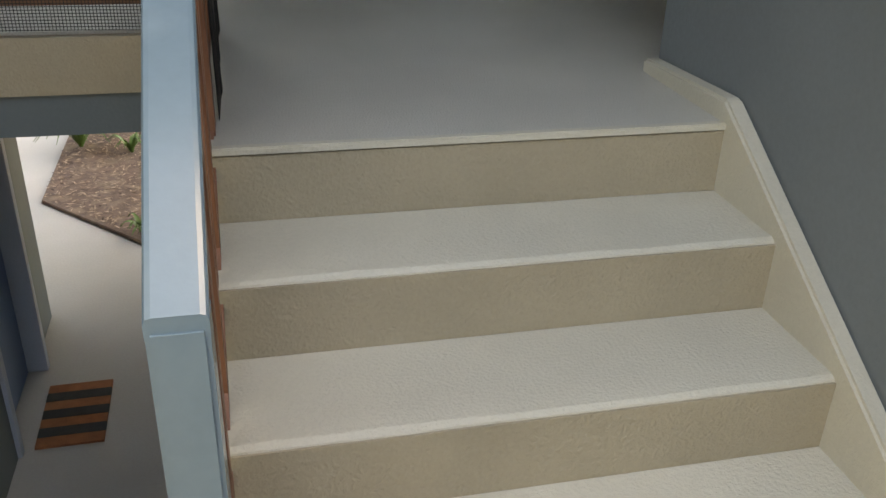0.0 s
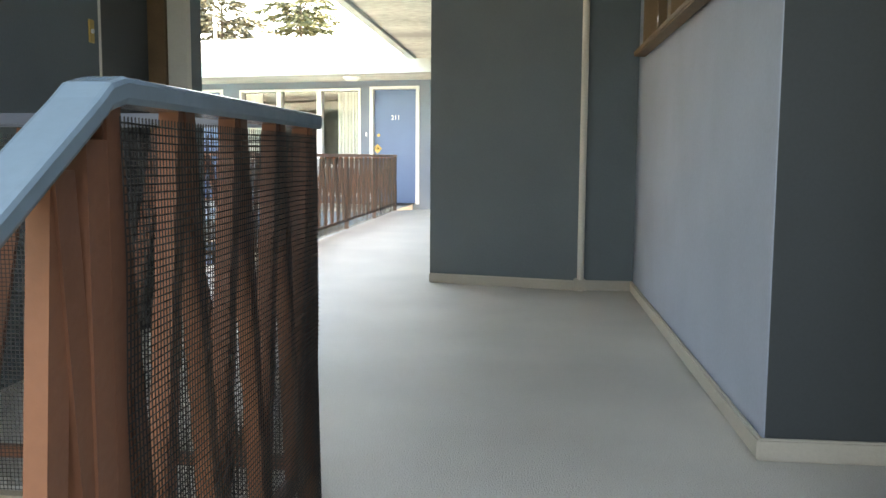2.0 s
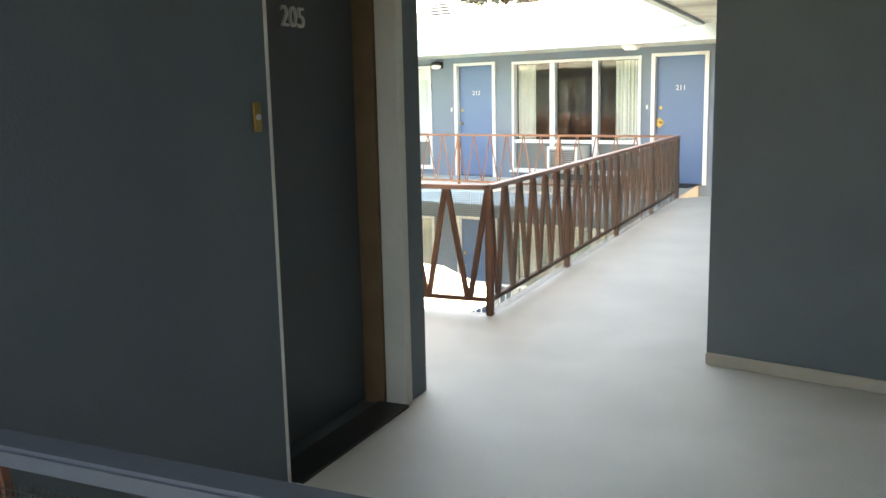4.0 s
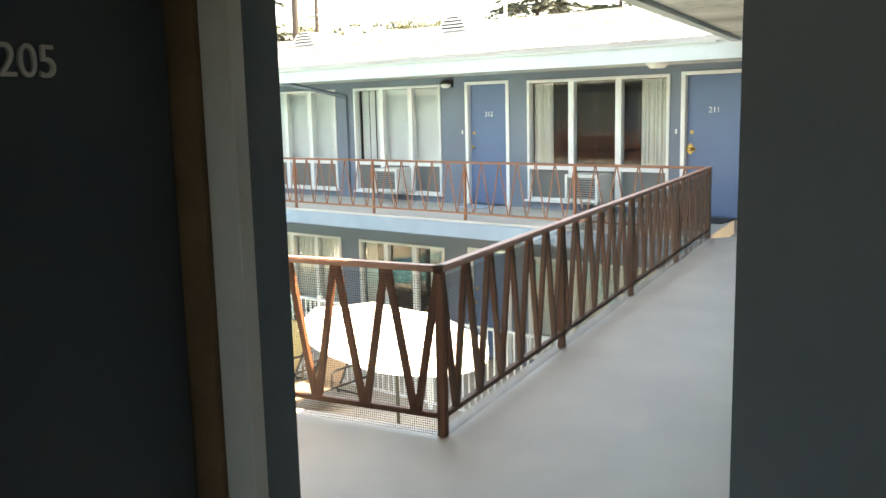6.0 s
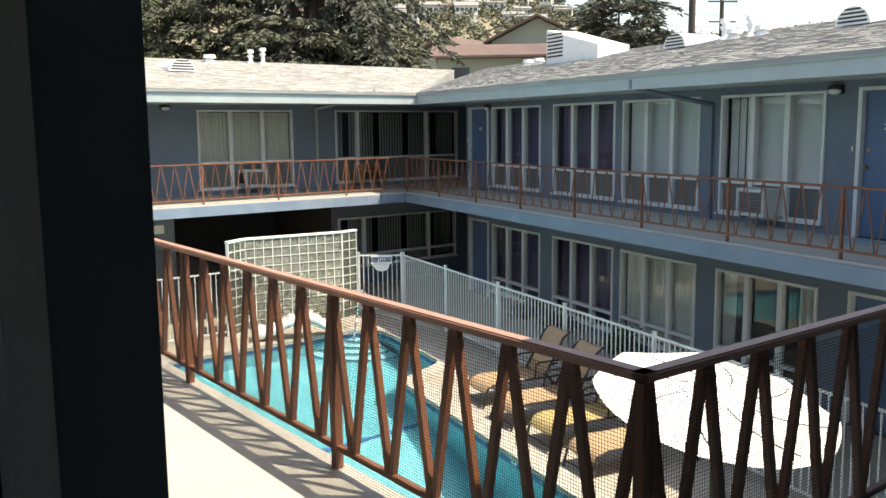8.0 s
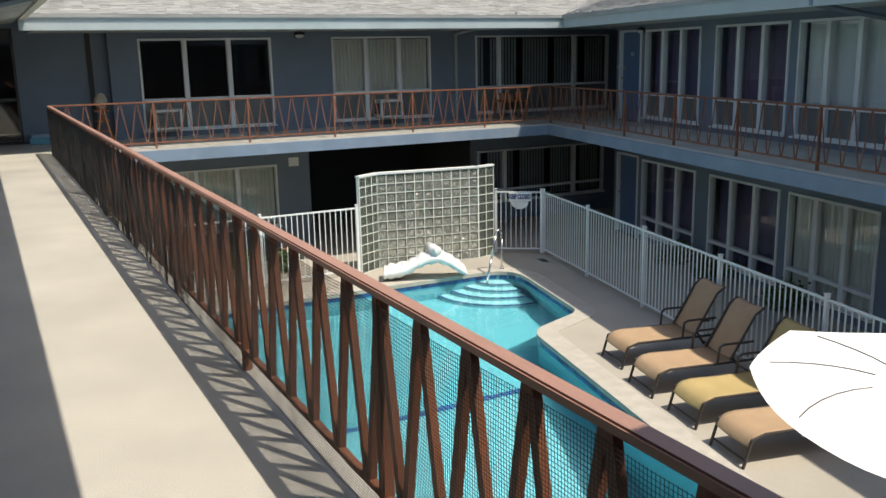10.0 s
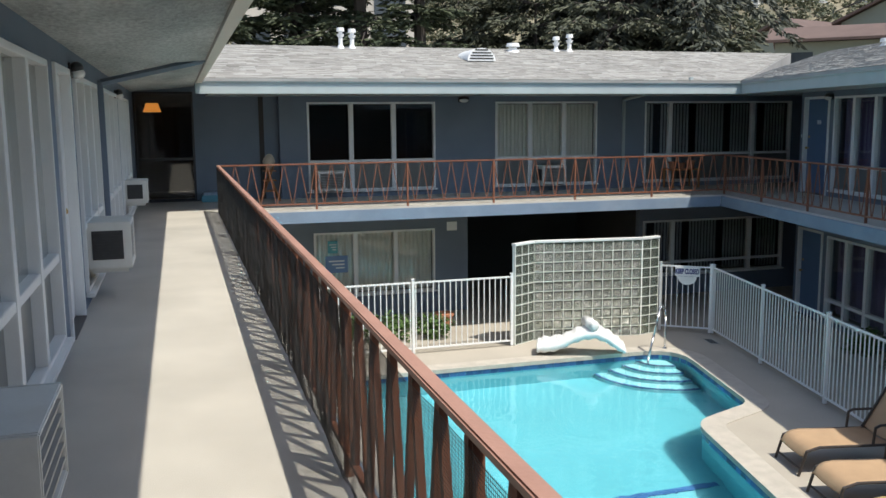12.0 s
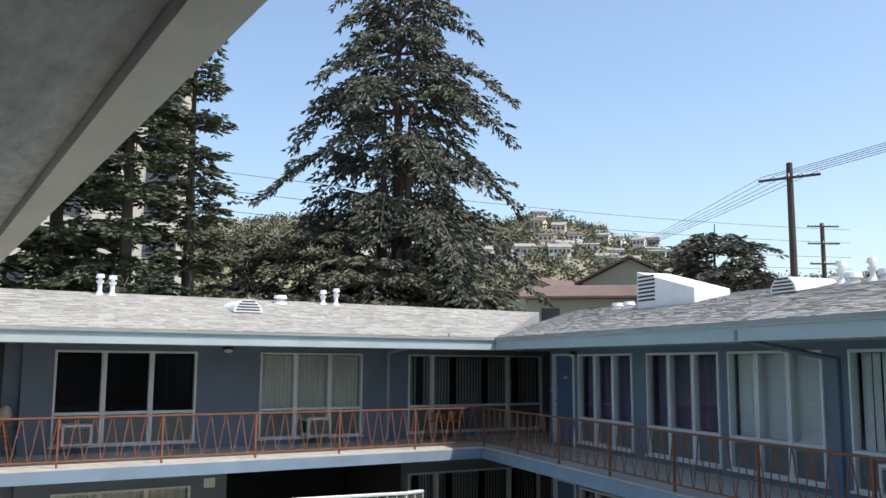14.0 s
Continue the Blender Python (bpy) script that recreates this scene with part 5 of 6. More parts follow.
grab = empty("pool_handrail", pose(-14.25, 8.05, GROUND, 0, 0, -60), "bent chrome pool handrail at the steps", "handrail")
part("tube", tube([(0, 0, 0), (0, 0, 0.62), (0.03, 0, 0.78), (0.12, 0, 0.86), (0.22, 0, 0.82), (0.42, 0, 0.35), (0.6, 0, -0.05), (0.62, 0, -0.35)], 0.022, 10), STEEL, grab, smooth=True)
part("flange", rod(bmesh.new(), (0, 0, 0.0), (0, 0, 0.03), 0.05, 0.04, 14), STEEL, grab)

# depth figures at the waterline, a drain in the deck and a pot behind the fence
for text, (x, y), turn in (("8", (-6.62, 5.49), TURN), ("3", (-14.235, 4.87), -90.0)):
    dm = empty("depth_marker", pose(x, y, GROUND - 0.068, 0, 0, turn), "white depth marker tile with a dark figure", "pool marker", "depth markers")
    part("tile", boxes((-0.07, 0.07, -0.02, -0.008, -0.06, 0.06), bevel=0.002), FENCE_WHITE, dm)
    letters(text, 0.12, 0.002, BLACK, dm, Matrix.Translation((0, -0.022, 0)) @ pose(0, 0, 0, 90, 0, 0), "figure")
drain = empty("deck_drain", pose(-14.45, 9.2, GROUND, 0, 0, TURN), "dark slotted drain grate in the pool deck", "drain")
part("frame", boxes((-0.19, 0.19, -0.09, 0.09, 0.001, 0.008)), AC_FIN, drain)
for k in range(7):
    part("slot", boxes((-0.16 + k * 0.048, -0.13 + k * 0.048, -0.07, 0.07, 0.0085, 0.011)), BLACK, drain)

# notices taped inside the ground floor window
TEAL = mat("teal printed paper", (0.10, 0.36, 0.42), 0.6, 0.06, 6, 60, 0.03)
PAPER_BLUE = mat("blue printed paper", (0.16, 0.26, 0.46), 0.6, 0.06, 6, 60, 0.03)
for (na, nb, nc, nd), nm, lb in (((-2.60, 0.22, -1.25, 0.28), TEAL, "small teal notice on the window pane"), ((-2.82, 0.5, -1.69, 0.38), PAPER_BLUE, "wide blue notice on the window pane")):
    no = empty("window_notice", LEFT @ Matrix.Translation((na, -0.0445, nc)), lb, "notice")
    part("sheet", boxes((0, nb, 0, 0.006, 0, nd)), nm, no)
    for k in range(3):
        part("print_bar", boxes((nb * 0.15, nb * (0.85 - 0.15 * k), 0.0065, 0.008, nd * (0.65 - 0.2 * k), nd * (0.73 - 0.2 * k))), WHITE, no)

# ---------------------------------------------------------------- wall lamps, air conditioners, pipes
GLOBE = mat("white lamp glass", (0.8, 0.8, 0.78), 0.25, 0.03, 5, 30, 0)


def wall_lamp(m, x, z, label="black and white oval wall lamp over the door"):
    la = empty("wall_lamp", m @ Matrix.Translation((x, 0, z)), label, "wall lamp", "wall lamps")
    bm = bmesh.new()
    bmesh.ops.create_uvsphere(bm, u_segments=16, v_segments=8, radius=1.0, matrix=Matrix.Translation((0, 0.055, 0.03)) @ Matrix.Diagonal((0.13, 0.06, 0.055, 1)))
    part("hood", bm, BLACK, la, smooth=True)
    bm = bmesh.new()
    bmesh.ops.create_uvsphere(bm, u_segments=16, v_segments=8, radius=1.0, matrix=Matrix.Translation((0, 0.065, -0.012)) @ Matrix.Diagonal((0.11, 0.058, 0.05, 1)))
    part("globe", bm, GLOBE, la, smooth=True)
    part("back_plate", boxes((-0.12, 0.12, 0.001, 0.02, -0.05, 0.07), bevel=0.004), BLACK, la)


for x in (5.08, 15.5):
    wall_lamp(FAR, x, 2.05)
wall_lamp(LEFT, -5.53, 2.1)
wall_lamp(NEAR, -7.93, 2.07)
wall_lamp(NEAR, -14.0 + 0.35, 2.05)
cl = empty("ceiling_lamp", FAR @ Matrix.Translation((0.75, 0.9, SOFF_OUT)), "flat white ceiling lamp under the eave", "ceiling lamp")
part("rim", rod(bmesh.new(), (0, 0, -0.03), (0, 0, 0), 0.15, 0.15, 20), WHITE, cl)
part("diffuser", rod(bmesh.new(), (0, 0, -0.075), (0, 0, -0.03), 0.1, 0.14, 20), GLOBE, cl)

def air_conditioner(m, x, z, w=0.58, h=0.42, out=0.34, vented=True, label="ivory window air conditioner with dark rear grille"):
    e = 0.05 if vented else 0.022
    ac = empty("air_conditioner", m @ Matrix.Translation((x, 0.09, z)), label, "air conditioner", "air conditioners")
    part("case", boxes((-w / 2, -w / 2 + e, -0.13, out, 0, h), (w / 2 - e, w / 2, -0.13, out, 0, h), (-w / 2 + e, w / 2 - e, -0.13, out, 0, e), (-w / 2 + e, w / 2 - e, -0.13, out, h - e, h), (-w / 2 + e, w / 2 - e, -0.13, out - 0.06, e, h - e), bevel=0.006), AC_M, ac)
    part("condenser", boxes((-w / 2 + e + 0.001, w / 2 - e - 0.001, out - 0.059, out - 0.04, e + 0.001, h - e - 0.001)), AC_D, ac)
    for i in range(9 if vented else 5):
        zz = 0.07 + (h - 0.14) * i / (8 if vented else 4)
        part("fin", boxes((-w / 2 + e + 0.002, w / 2 - e - 0.002, out - 0.039, out - 0.006, zz - 0.007, zz + 0.007)), AC_FIN, ac)
    if vented:
        part("side_grille", boxes((w / 2 + 0.001, w / 2 + 0.004, -0.04, out - 0.07, h * 0.2, h * 0.82)), AC_D, ac)
    for k in range(10 if vented else 0):
        zz = h * (0.22 + 0.06 * k)
        part("side_louvre", boxes((w / 2 + 0.0045, w / 2 + 0.009, -0.04, out - 0.07, zz, zz + 0.007)), AC_D, ac)
    for bx0 in (-w / 2 + 0.04, w / 2 - 0.07):
        part("bracket", boxes((bx0, bx0 + 0.03, -0.05, out - 0.04, -0.04, -0.002)), AC_M, ac)
    return ac


for x in (2.2, 6.25):
    air_conditioner(FAR, x, 0.18)
for x in (-2.43, -7.6):
    air_conditioner(LEFT, x, 0.17)
air_conditioner(NEAR, -3.18, 0.22, 0.64, 0.385, 0.26, False, "ivory air conditioner with wide front louvres beside the walkway")
air_conditioner(NEAR, -8.62, 0.31, 0.62, 0.43, 0.3)
air_conditioner(NEAR, -14.75, 0.385, 0.6, 0.36, 0.26)


def downspout(m, x, w, z, material, label, foot=0.0):
    d = empty("downspout", m @ Matrix.Translation((x, 0, 0)), label, "downspout", "downspouts")
    part("elbow", boxes((-0.035, 0.035, w - 0.07, w + 0.0, z - 0.12, z + 0.02), bevel=0.004), material, d)
    bm = bmesh.new()
    a, b = Vector((0, w - 0.035, z - 0.1)), Vector((0, 0.04, z - 0.36))
    rod(bm, a, b, 0.04, seg=4)
    part("run", bm, material, d)
    part("drop", boxes((-0.035, 0.035, 0.004, 0.06, foot, z - 0.34), bevel=0.004), material, d)
    return d


downspout(FAR, 7.57, EAVE_W + 0.03, SOFF_OUT + 0.1, STUCCO, "blue grey painted downspout from the eave")
downspout(LEFT, -9.55, le + 0.03, SOFF + 0.1, FASCIA, "pale blue painted downspout from the eave")
downspout(NEAR, -10.68, -NEAR_Y + EAVE_IN, SOFF + 0.1, STUCCO, "blue grey painted downspout under the soffit")

# things on the decks
MAT_BLUE = mat("pale blue doormat", (0.35, 0.45, 0.55), 0.95, 0.2, 12, 150, 0.6)
MAT_GREY = mat("charcoal doormat", (0.05, 0.05, 0.055), 0.95, 0.2, 12, 150, 0.8)
solid("doormat", boxes((4.0, 4.6, 0.1, 0.5, 0.0, 0.015), bevel=0.004), MAT_BLUE, "small pale blue doormat before the blue door", "doormat", "", FAR)
solid("doormat", boxes((-0.05, 0.7, 0.05, 0.55, 0.0, 0.015), bevel=0.004), MAT_GREY, "charcoal doormat before the blue door", "doormat", "", FAR)
ORANGE_W = mat("orange stained wood", (0.36, 0.15, 0.05), 0.6, 0.15, 6, 80, 0.2)
stand = empty("plant_stand", pose(XLF + 0.35, 1.13, 0), "orange wooden folding stand with a cloth bag", "stand")
for dx in (-0.15, 0.15):
    part("leg", tube([(dx, -0.2, 0), (dx, 0.08, 0.74)], 0.015, 6), ORANGE_W, stand)
    part("leg", tube([(dx, 0.2, 0), (dx, -0.08, 0.74)], 0.015, 6), ORANGE_W, stand)
for z in (0.2, 0.42, 0.62):
    part("shelf", boxes((-0.17, 0.17, -0.13, 0.13, z, z + 0.02), bevel=0.003), ORANGE_W, stand)
CLOTH = mat("beige cotton", (0.5, 0.43, 0.34), 0.9, 0.1, 6, 80, 0.2)
bm = bmesh.new()
bmesh.ops.create_uvsphere(bm, u_segments=12, v_segments=8, radius=1.0, matrix=Matrix.Translation((0, 0, 0.82)) @ Matrix.Diagonal((0.1, 0.12, 0.17, 1)))
for v in bm.verts:
    v.co += Vector((noise.noise(v.co * 9), noise.noise(v.co * 9 + Vector((3, 0, 0))), 0)) * 0.03
part("bag", bm, CLOTH, stand, smooth=True)
TEAL = mat("teal plastic", (0.1, 0.3, 0.38), 0.5, 0.06, 6, 50, 0.05)
bx = empty("storage_box", pose(XLF + 0.02, 0.02, 0), "teal plastic storage box with pale lid", "box")
part("tub", boxes((-0.2, 0.2, -0.28, 0.28, 0, 0.14), bevel=0.015), TEAL, bx)
part("lid", boxes((-0.19, 0.21, -0.25, 0.3, 0.142, 0.2), bevel=0.02), MAT_BLUE, bx)
tb = empty("side_table", pose(XLF + 0.45, 10.9, 0), "dark brown low wooden side table with pots", "table")
part("tabletop", boxes((-0.25, 0.25, -0.4, 0.4, 0.42, 0.45), bevel=0.006), ORANGE_W, tb)
for dx in (-0.2, 0.2):
    for dy in (-0.35, 0.35):
        part("leg", boxes((dx - 0.02, dx + 0.02, dy - 0.02, dy + 0.02, 0, 0.42)), ORANGE_W, tb)
CLAY = mat("terracotta", (0.4, 0.17, 0.09), 0.85, 0.12, 8, 80, 0.2)
for dy, r in ((-0.25, 0.1), (0.0, 0.08), (0.24, 0.11)):
    bm = rod(bmesh.new(), (0, 0, 0), (0, 0, r * 1.7), r * 0.7, r, 14)
    rod(bm, (0, 0, r * 1.5), (0, 0, r * 1.75), r * 1.08, r * 1.1, 14)
    solid("flower_pot", bm, CLAY, "small terracotta flower pot on the side table", "pot", "", pose(XLF + 0.45, 10.9 + dy, 0.45), group="pots on the table")

bm = rod(bmesh.new(), (0, 0, 0), (0, 0, 0.3), 0.15, 0.21, 18)
rod(bm, (0, 0, 0.27), (0, 0, 0.32), 0.225, 0.225, 18)
solid("flower_pot", bm, CLAY, "large terracotta flower pot beside the wall", "pot", "", pose(-17.3, 4.55, GROUND))

# lamp behind the dark window
lampm = bpy.data.materials.new("lit amber lampshade")
lampm.use_nodes = True
lampm.node_tree.nodes["Principled BSDF"].inputs["Base Color"].default_value = (0.7, 0.32, 0.08, 1)
lampm.node_tree.nodes["Principled BSDF"].inputs["Emission Color"].default_value = (1.0, 0.35, 0.06, 1)
lampm.node_tree.nodes["Principled BSDF"].inputs["Emission Strength"].default_value = 0.45
tl = empty("hanging_lamp", pose(XLF - 2.1, -1.2, 1.89), "amber lampshade glowing behind the dark window", "lamp")
part("shade", rod(bmesh.new(), (0, 0, 0), (0, 0, 0.2), 0.2, 0.13, 20), lampm, tl)
part("cord", tube([(0, 0, 0.2), (0, 0, 0.55)], 0.006, 6), BLACK, tl)

# door bell, letter plate, notice
bell = empty("door_bell", M205 @ Matrix.Translation((2.805, 0.0, 1.373)), "brass door bell plate beside the door", "door bell")
part("plate", boxes((-0.022, 0.022, 0.001, 0.008, -0.05, 0.05), bevel=0.003), BRASS, bell)
part("button", rod(bmesh.new(), (0, 0.008, 0), (0, 0.014, 0), 0.01, seg=12), WHITE, bell)
solid("notice_plate", boxes((-5.36, -5.12, 0.002, 0.012, -0.85, -0.65)), BLIND, "small white notice plate on the wall", "notice", "", LEFT)
COIR, COIR_D = mat("rust coir", (0.28, 0.1, 0.04), 0.95, 0.25, 15, 200, 0.9), mat("black coir", (0.02, 0.02, 0.022), 0.95, 0.3, 15, 200, 0.9)
dm = empty("striped_doormat", pose(0.585, -2.757, GROUND + 0.021, 0, 0, 1), "rust and black striped coir doormat", "doormat")
for i in range(7):
    y = -0.31 + i * 0.0886
    part("stripe", boxes((-0.19, 0.19, y, y + 0.0876, 0, 0.016 + 0.002 * (i % 2))), COIR if i % 2 == 0 else COIR_D, dm)

# ---------------------------------------------------------------- roof vents
METAL_W = mat("white painted sheet metal", (0.74, 0.75, 0.75), 0.5, 0.06, 4, 60, 0.05)
SLOT = mat("vent shadow slot", (0.03, 0.03, 0.03), 0.9, 0.1, 5, 50, 0)


def roof_z(w, eave_w):
    f = (eave_w + 0.06 - w) / (RIDGE_RUN + 0.06)
    return EAVE_TOP + (RIDGE_Z - EAVE_TOP) * f


def vent_pipe(m, x, w, ew, h, r=0.06):
    z = roof_z(w, ew) - 0.05
    v = empty("vent_pipe", m @ Matrix.Translation((x, w, z)), "white roof vent pipe with a cap", "vent pipe", "roof vents")
    part("pipe", rod(bmesh.new(), (0, 0, 0), (0, 0, h), r * 0.8, seg=12), METAL_W, v)
    part("cap", rod(bmesh.new(), (0, 0, h), (0, 0, h + 0.08), r * 1.5, r * 1.3, 14), METAL_W, v)
    part("collar", rod(bmesh.new(), (0, 0, h - 0.12), (0, 0, h - 0.06), r * 1.1, r * 1.4, 14), METAL_W, v)
    part("flashing", rod(bmesh.new(), (0, 0, 0), (0, 0, 0.12), r * 1.8, r * 0.9, 14), METAL_W, v)


def dome_vent(m, x, w, ew, r=0.32):
    z = roof_z(w, ew) - 0.02
    v = empty("dormer_vent", m @ Matrix.Translation((x, w, z)), "white half-round louvred roof vent", "roof vent", "roof vents")
    bm = bmesh.new()
    n = 14
    a = [bm.verts.new((r * math.cos(math.pi * i / n), 0.25, r * 0.85 * math.sin(math.pi * i / n))) for i in range(n + 1)]
    b = [bm.verts.new((r * math.cos(math.pi * i / n), -0.7, max(0.16, r * 0.85 * math.sin(math.pi * i / n)))) for i in range(n + 1)]
    for i in range(n):
        bm.faces.new((a[i], a[i + 1], b[i + 1], b[i]))
    bm.faces.new(a)
    bm.faces.new(b[::-1])
    part("hood", bm, METAL_W, v)
    for i in range(4):
        zz = 0.035 + i * 0.06
        hw = r * math.sqrt(max(0.05, 1 - (zz / (r * 0.85)) ** 2)) - 0.05
        part("slot", boxes((-hw, hw, 0.251, 0.256, zz, zz + 0.03)), SLOT, v)


for y, h in ((2.92, 0.42), (3.18, 0.4), (8.15, 0.32), (8.5, 0.38)):
    vent_pipe(LEFT, -y, le - 3.7, le, h)
vent_pipe(LEFT, -7.0, le - 3.6, le, 0.16, 0.11)
dome_vent(LEFT, -5.65, le - 2.2, le)
for x, h, r in ((4.9, 0.5, 0.035), (9.0, 0.36, 0.06), (8.35, 0.34, 0.055), (8.75, 0.14, 0.1), (8.05, 0.14, 0.1), (16.1, 0.12, 0.1), (15.6, 0.12, 0.1)):
    vent_pipe(FAR, x, EAVE_W - 3.2, EAVE_W, h, r)
dome_vent(FAR, 9.75, EAVE_W - 2.9, EAVE_W)
dome_vent(FAR, 5.7, EAVE_W - 2.9, EAVE_W)
cz = roof_z(EAVE_W - 3.1, EAVE_W) + 0.02
ch = empty("roof_duct_box", FAR @ Matrix.Translation((13.3, EAVE_W - 3.1, cz)), "white sheet metal duct box with louvres on the roof", "roof duct")
bm = bmesh.new()
v = [bm.verts.new(p) for p in ((-0.9, -0.5, -0.35), (1.2, -0.5, -0.35), (1.2, 0.35, -0.35), (-0.9, 0.35, -0.35), (-0.9, -0.5, 0.22), (1.2, -0.5, 0.72), (1.2, 0.35, 0.72), (-0.9, 0.35, 0.22))]
for q in ((3, 2, 1, 0), (4, 5, 6, 7), (0, 1, 5, 4), (1, 2, 6, 5), (2, 3, 7, 6), (3, 0, 4, 7)):
    bm.faces.new([v[i] for i in q])
part("box", bm, METAL_W, ch)
for i in range(7):
    z = 0.06 + i * 0.085
    part("louvre_gap", boxes((0.5, 1.16, 0.351, 0.358, z, z + 0.04)), SLOT, ch)

# ---------------------------------------------------------------- plants
LEAF_SHRUB = mat("shrub leaf green", (0.07, 0.13, 0.03), 0.55, 0.3, 3, 30, 0.05)
BARK = mat("cedar bark", (0.06, 0.05, 0.043), 0.95, 0.3, 4, 30, 0.8, stretch=(3, 3, 0.5))


def needle_mat(name, a, b):
    m = mat(name, a, 0.7, 0.3, 0.5, 8, 0)
    nt = m.node_tree
    g, r = nt.nodes.new("ShaderNodeNewGeometry"), nt.nodes.new("ShaderNodeValToRGB")
    r.color_ramp.elements[0].color, r.color_ramp.elements[1].color = (*a, 1), (*b, 1)
    nt.links.new(g.outputs["Random Per Island"], r.inputs["Fac"])
    nt.links.new(r.outputs["Color"], nt.nodes["Principled BSDF"].inputs["Base Color"])
    return m


CEDAR = needle_mat("cedar needles", (0.026, 0.034, 0.028), (0.085, 0.09, 0.062))
PINE = needle_mat("pine needles", (0.028, 0.042, 0.022), (0.085, 0.1, 0.05))
BOUGH = needle_mat("low cedar boughs", (0.038, 0.046, 0.03), (0.10, 0.105, 0.062))
SHRUBS = needle_mat("dry shrub leaves", (0.045, 0.058, 0.03), (0.115, 0.112, 0.062))


def leaf_cloud(verts, faces, c, spread, n, size, rng, flat=0.5, droop=0.0, slim=0.3):
    for _ in range(n):
        p = Vector(c) + Vector((rng.gauss(0, 1) * spread[0], rng.gauss(0, 1) * spread[1], rng.gauss(0, 1) * spread[2]))
        a = Vector((rng.uniform(-1, 1), rng.uniform(-1, 1), rng.uniform(-1, 1) * flat - droop)).normalized() * size * rng.uniform(0.6, 1.3)
        b = a.cross(Vector((rng.uniform(-1, 1), rng.uniform(-1, 1), rng.uniform(-1, 1)))).normalized() * size * slim
        k = len(verts)
        verts.extend((tuple(p - a * 0.5), tuple(p + b - a * 0.05), tuple(p + a * 0.55), tuple(p - b + a * 0.05)))
        faces.append((k, k + 1, k + 2, k + 3))


def shrub(x, y, r, h, seed, label, leaf=None, z=GROUND):
    rng = random.Random(seed)
    vs, fs = [], []
    for i in range(26):
        t, q = rng.uniform(0, 6.28), rng.uniform(0, 1) ** 0.5
        leaf_cloud(vs, fs, (r * q * math.cos(t), r * q * math.sin(t), h * rng.uniform(0.2, 0.9) * (1.1 - 0.5 * q)), (0.08, 0.08, 0.07), 26, 0.09, rng)
    me = bpy.data.meshes.new("leaves")
    me.from_pydata(vs, [], fs)
    me.materials.append(leaf or LEAF_SHRUB)
    s = empty("shrub", pose(x, y, z), label, "shrub", "courtyard shrubs")
    part("crown", me, leaf or LEAF_SHRUB, s)
    part("stem", tube([(0, 0, 0), (0.02, 0.01, h * 0.5)], 0.02, 6), BARK, s)
    return s


for i, (x, y, r, h) in enumerate(((-16.6, 3.2, 0.4, 0.6), (-16.6, 4.1, 0.35, 0.5), (-16.8, 2.4, 0.35, 0.7), (-22.9, 6.0, 0.8, 2.3), (-23.4, 6.7, 0.7, 2.1))):
    shrub(x, y, r, h, 20 + i, "green leafy shrub behind the pool fence")
for i, s in enumerate((9.4, 11.6, 13.0)):
    x, y = far_at(s, 0.45)
    shrub(x, y, 0.3, 0.5, 40 + i, "small dark potted shrub under the windows")


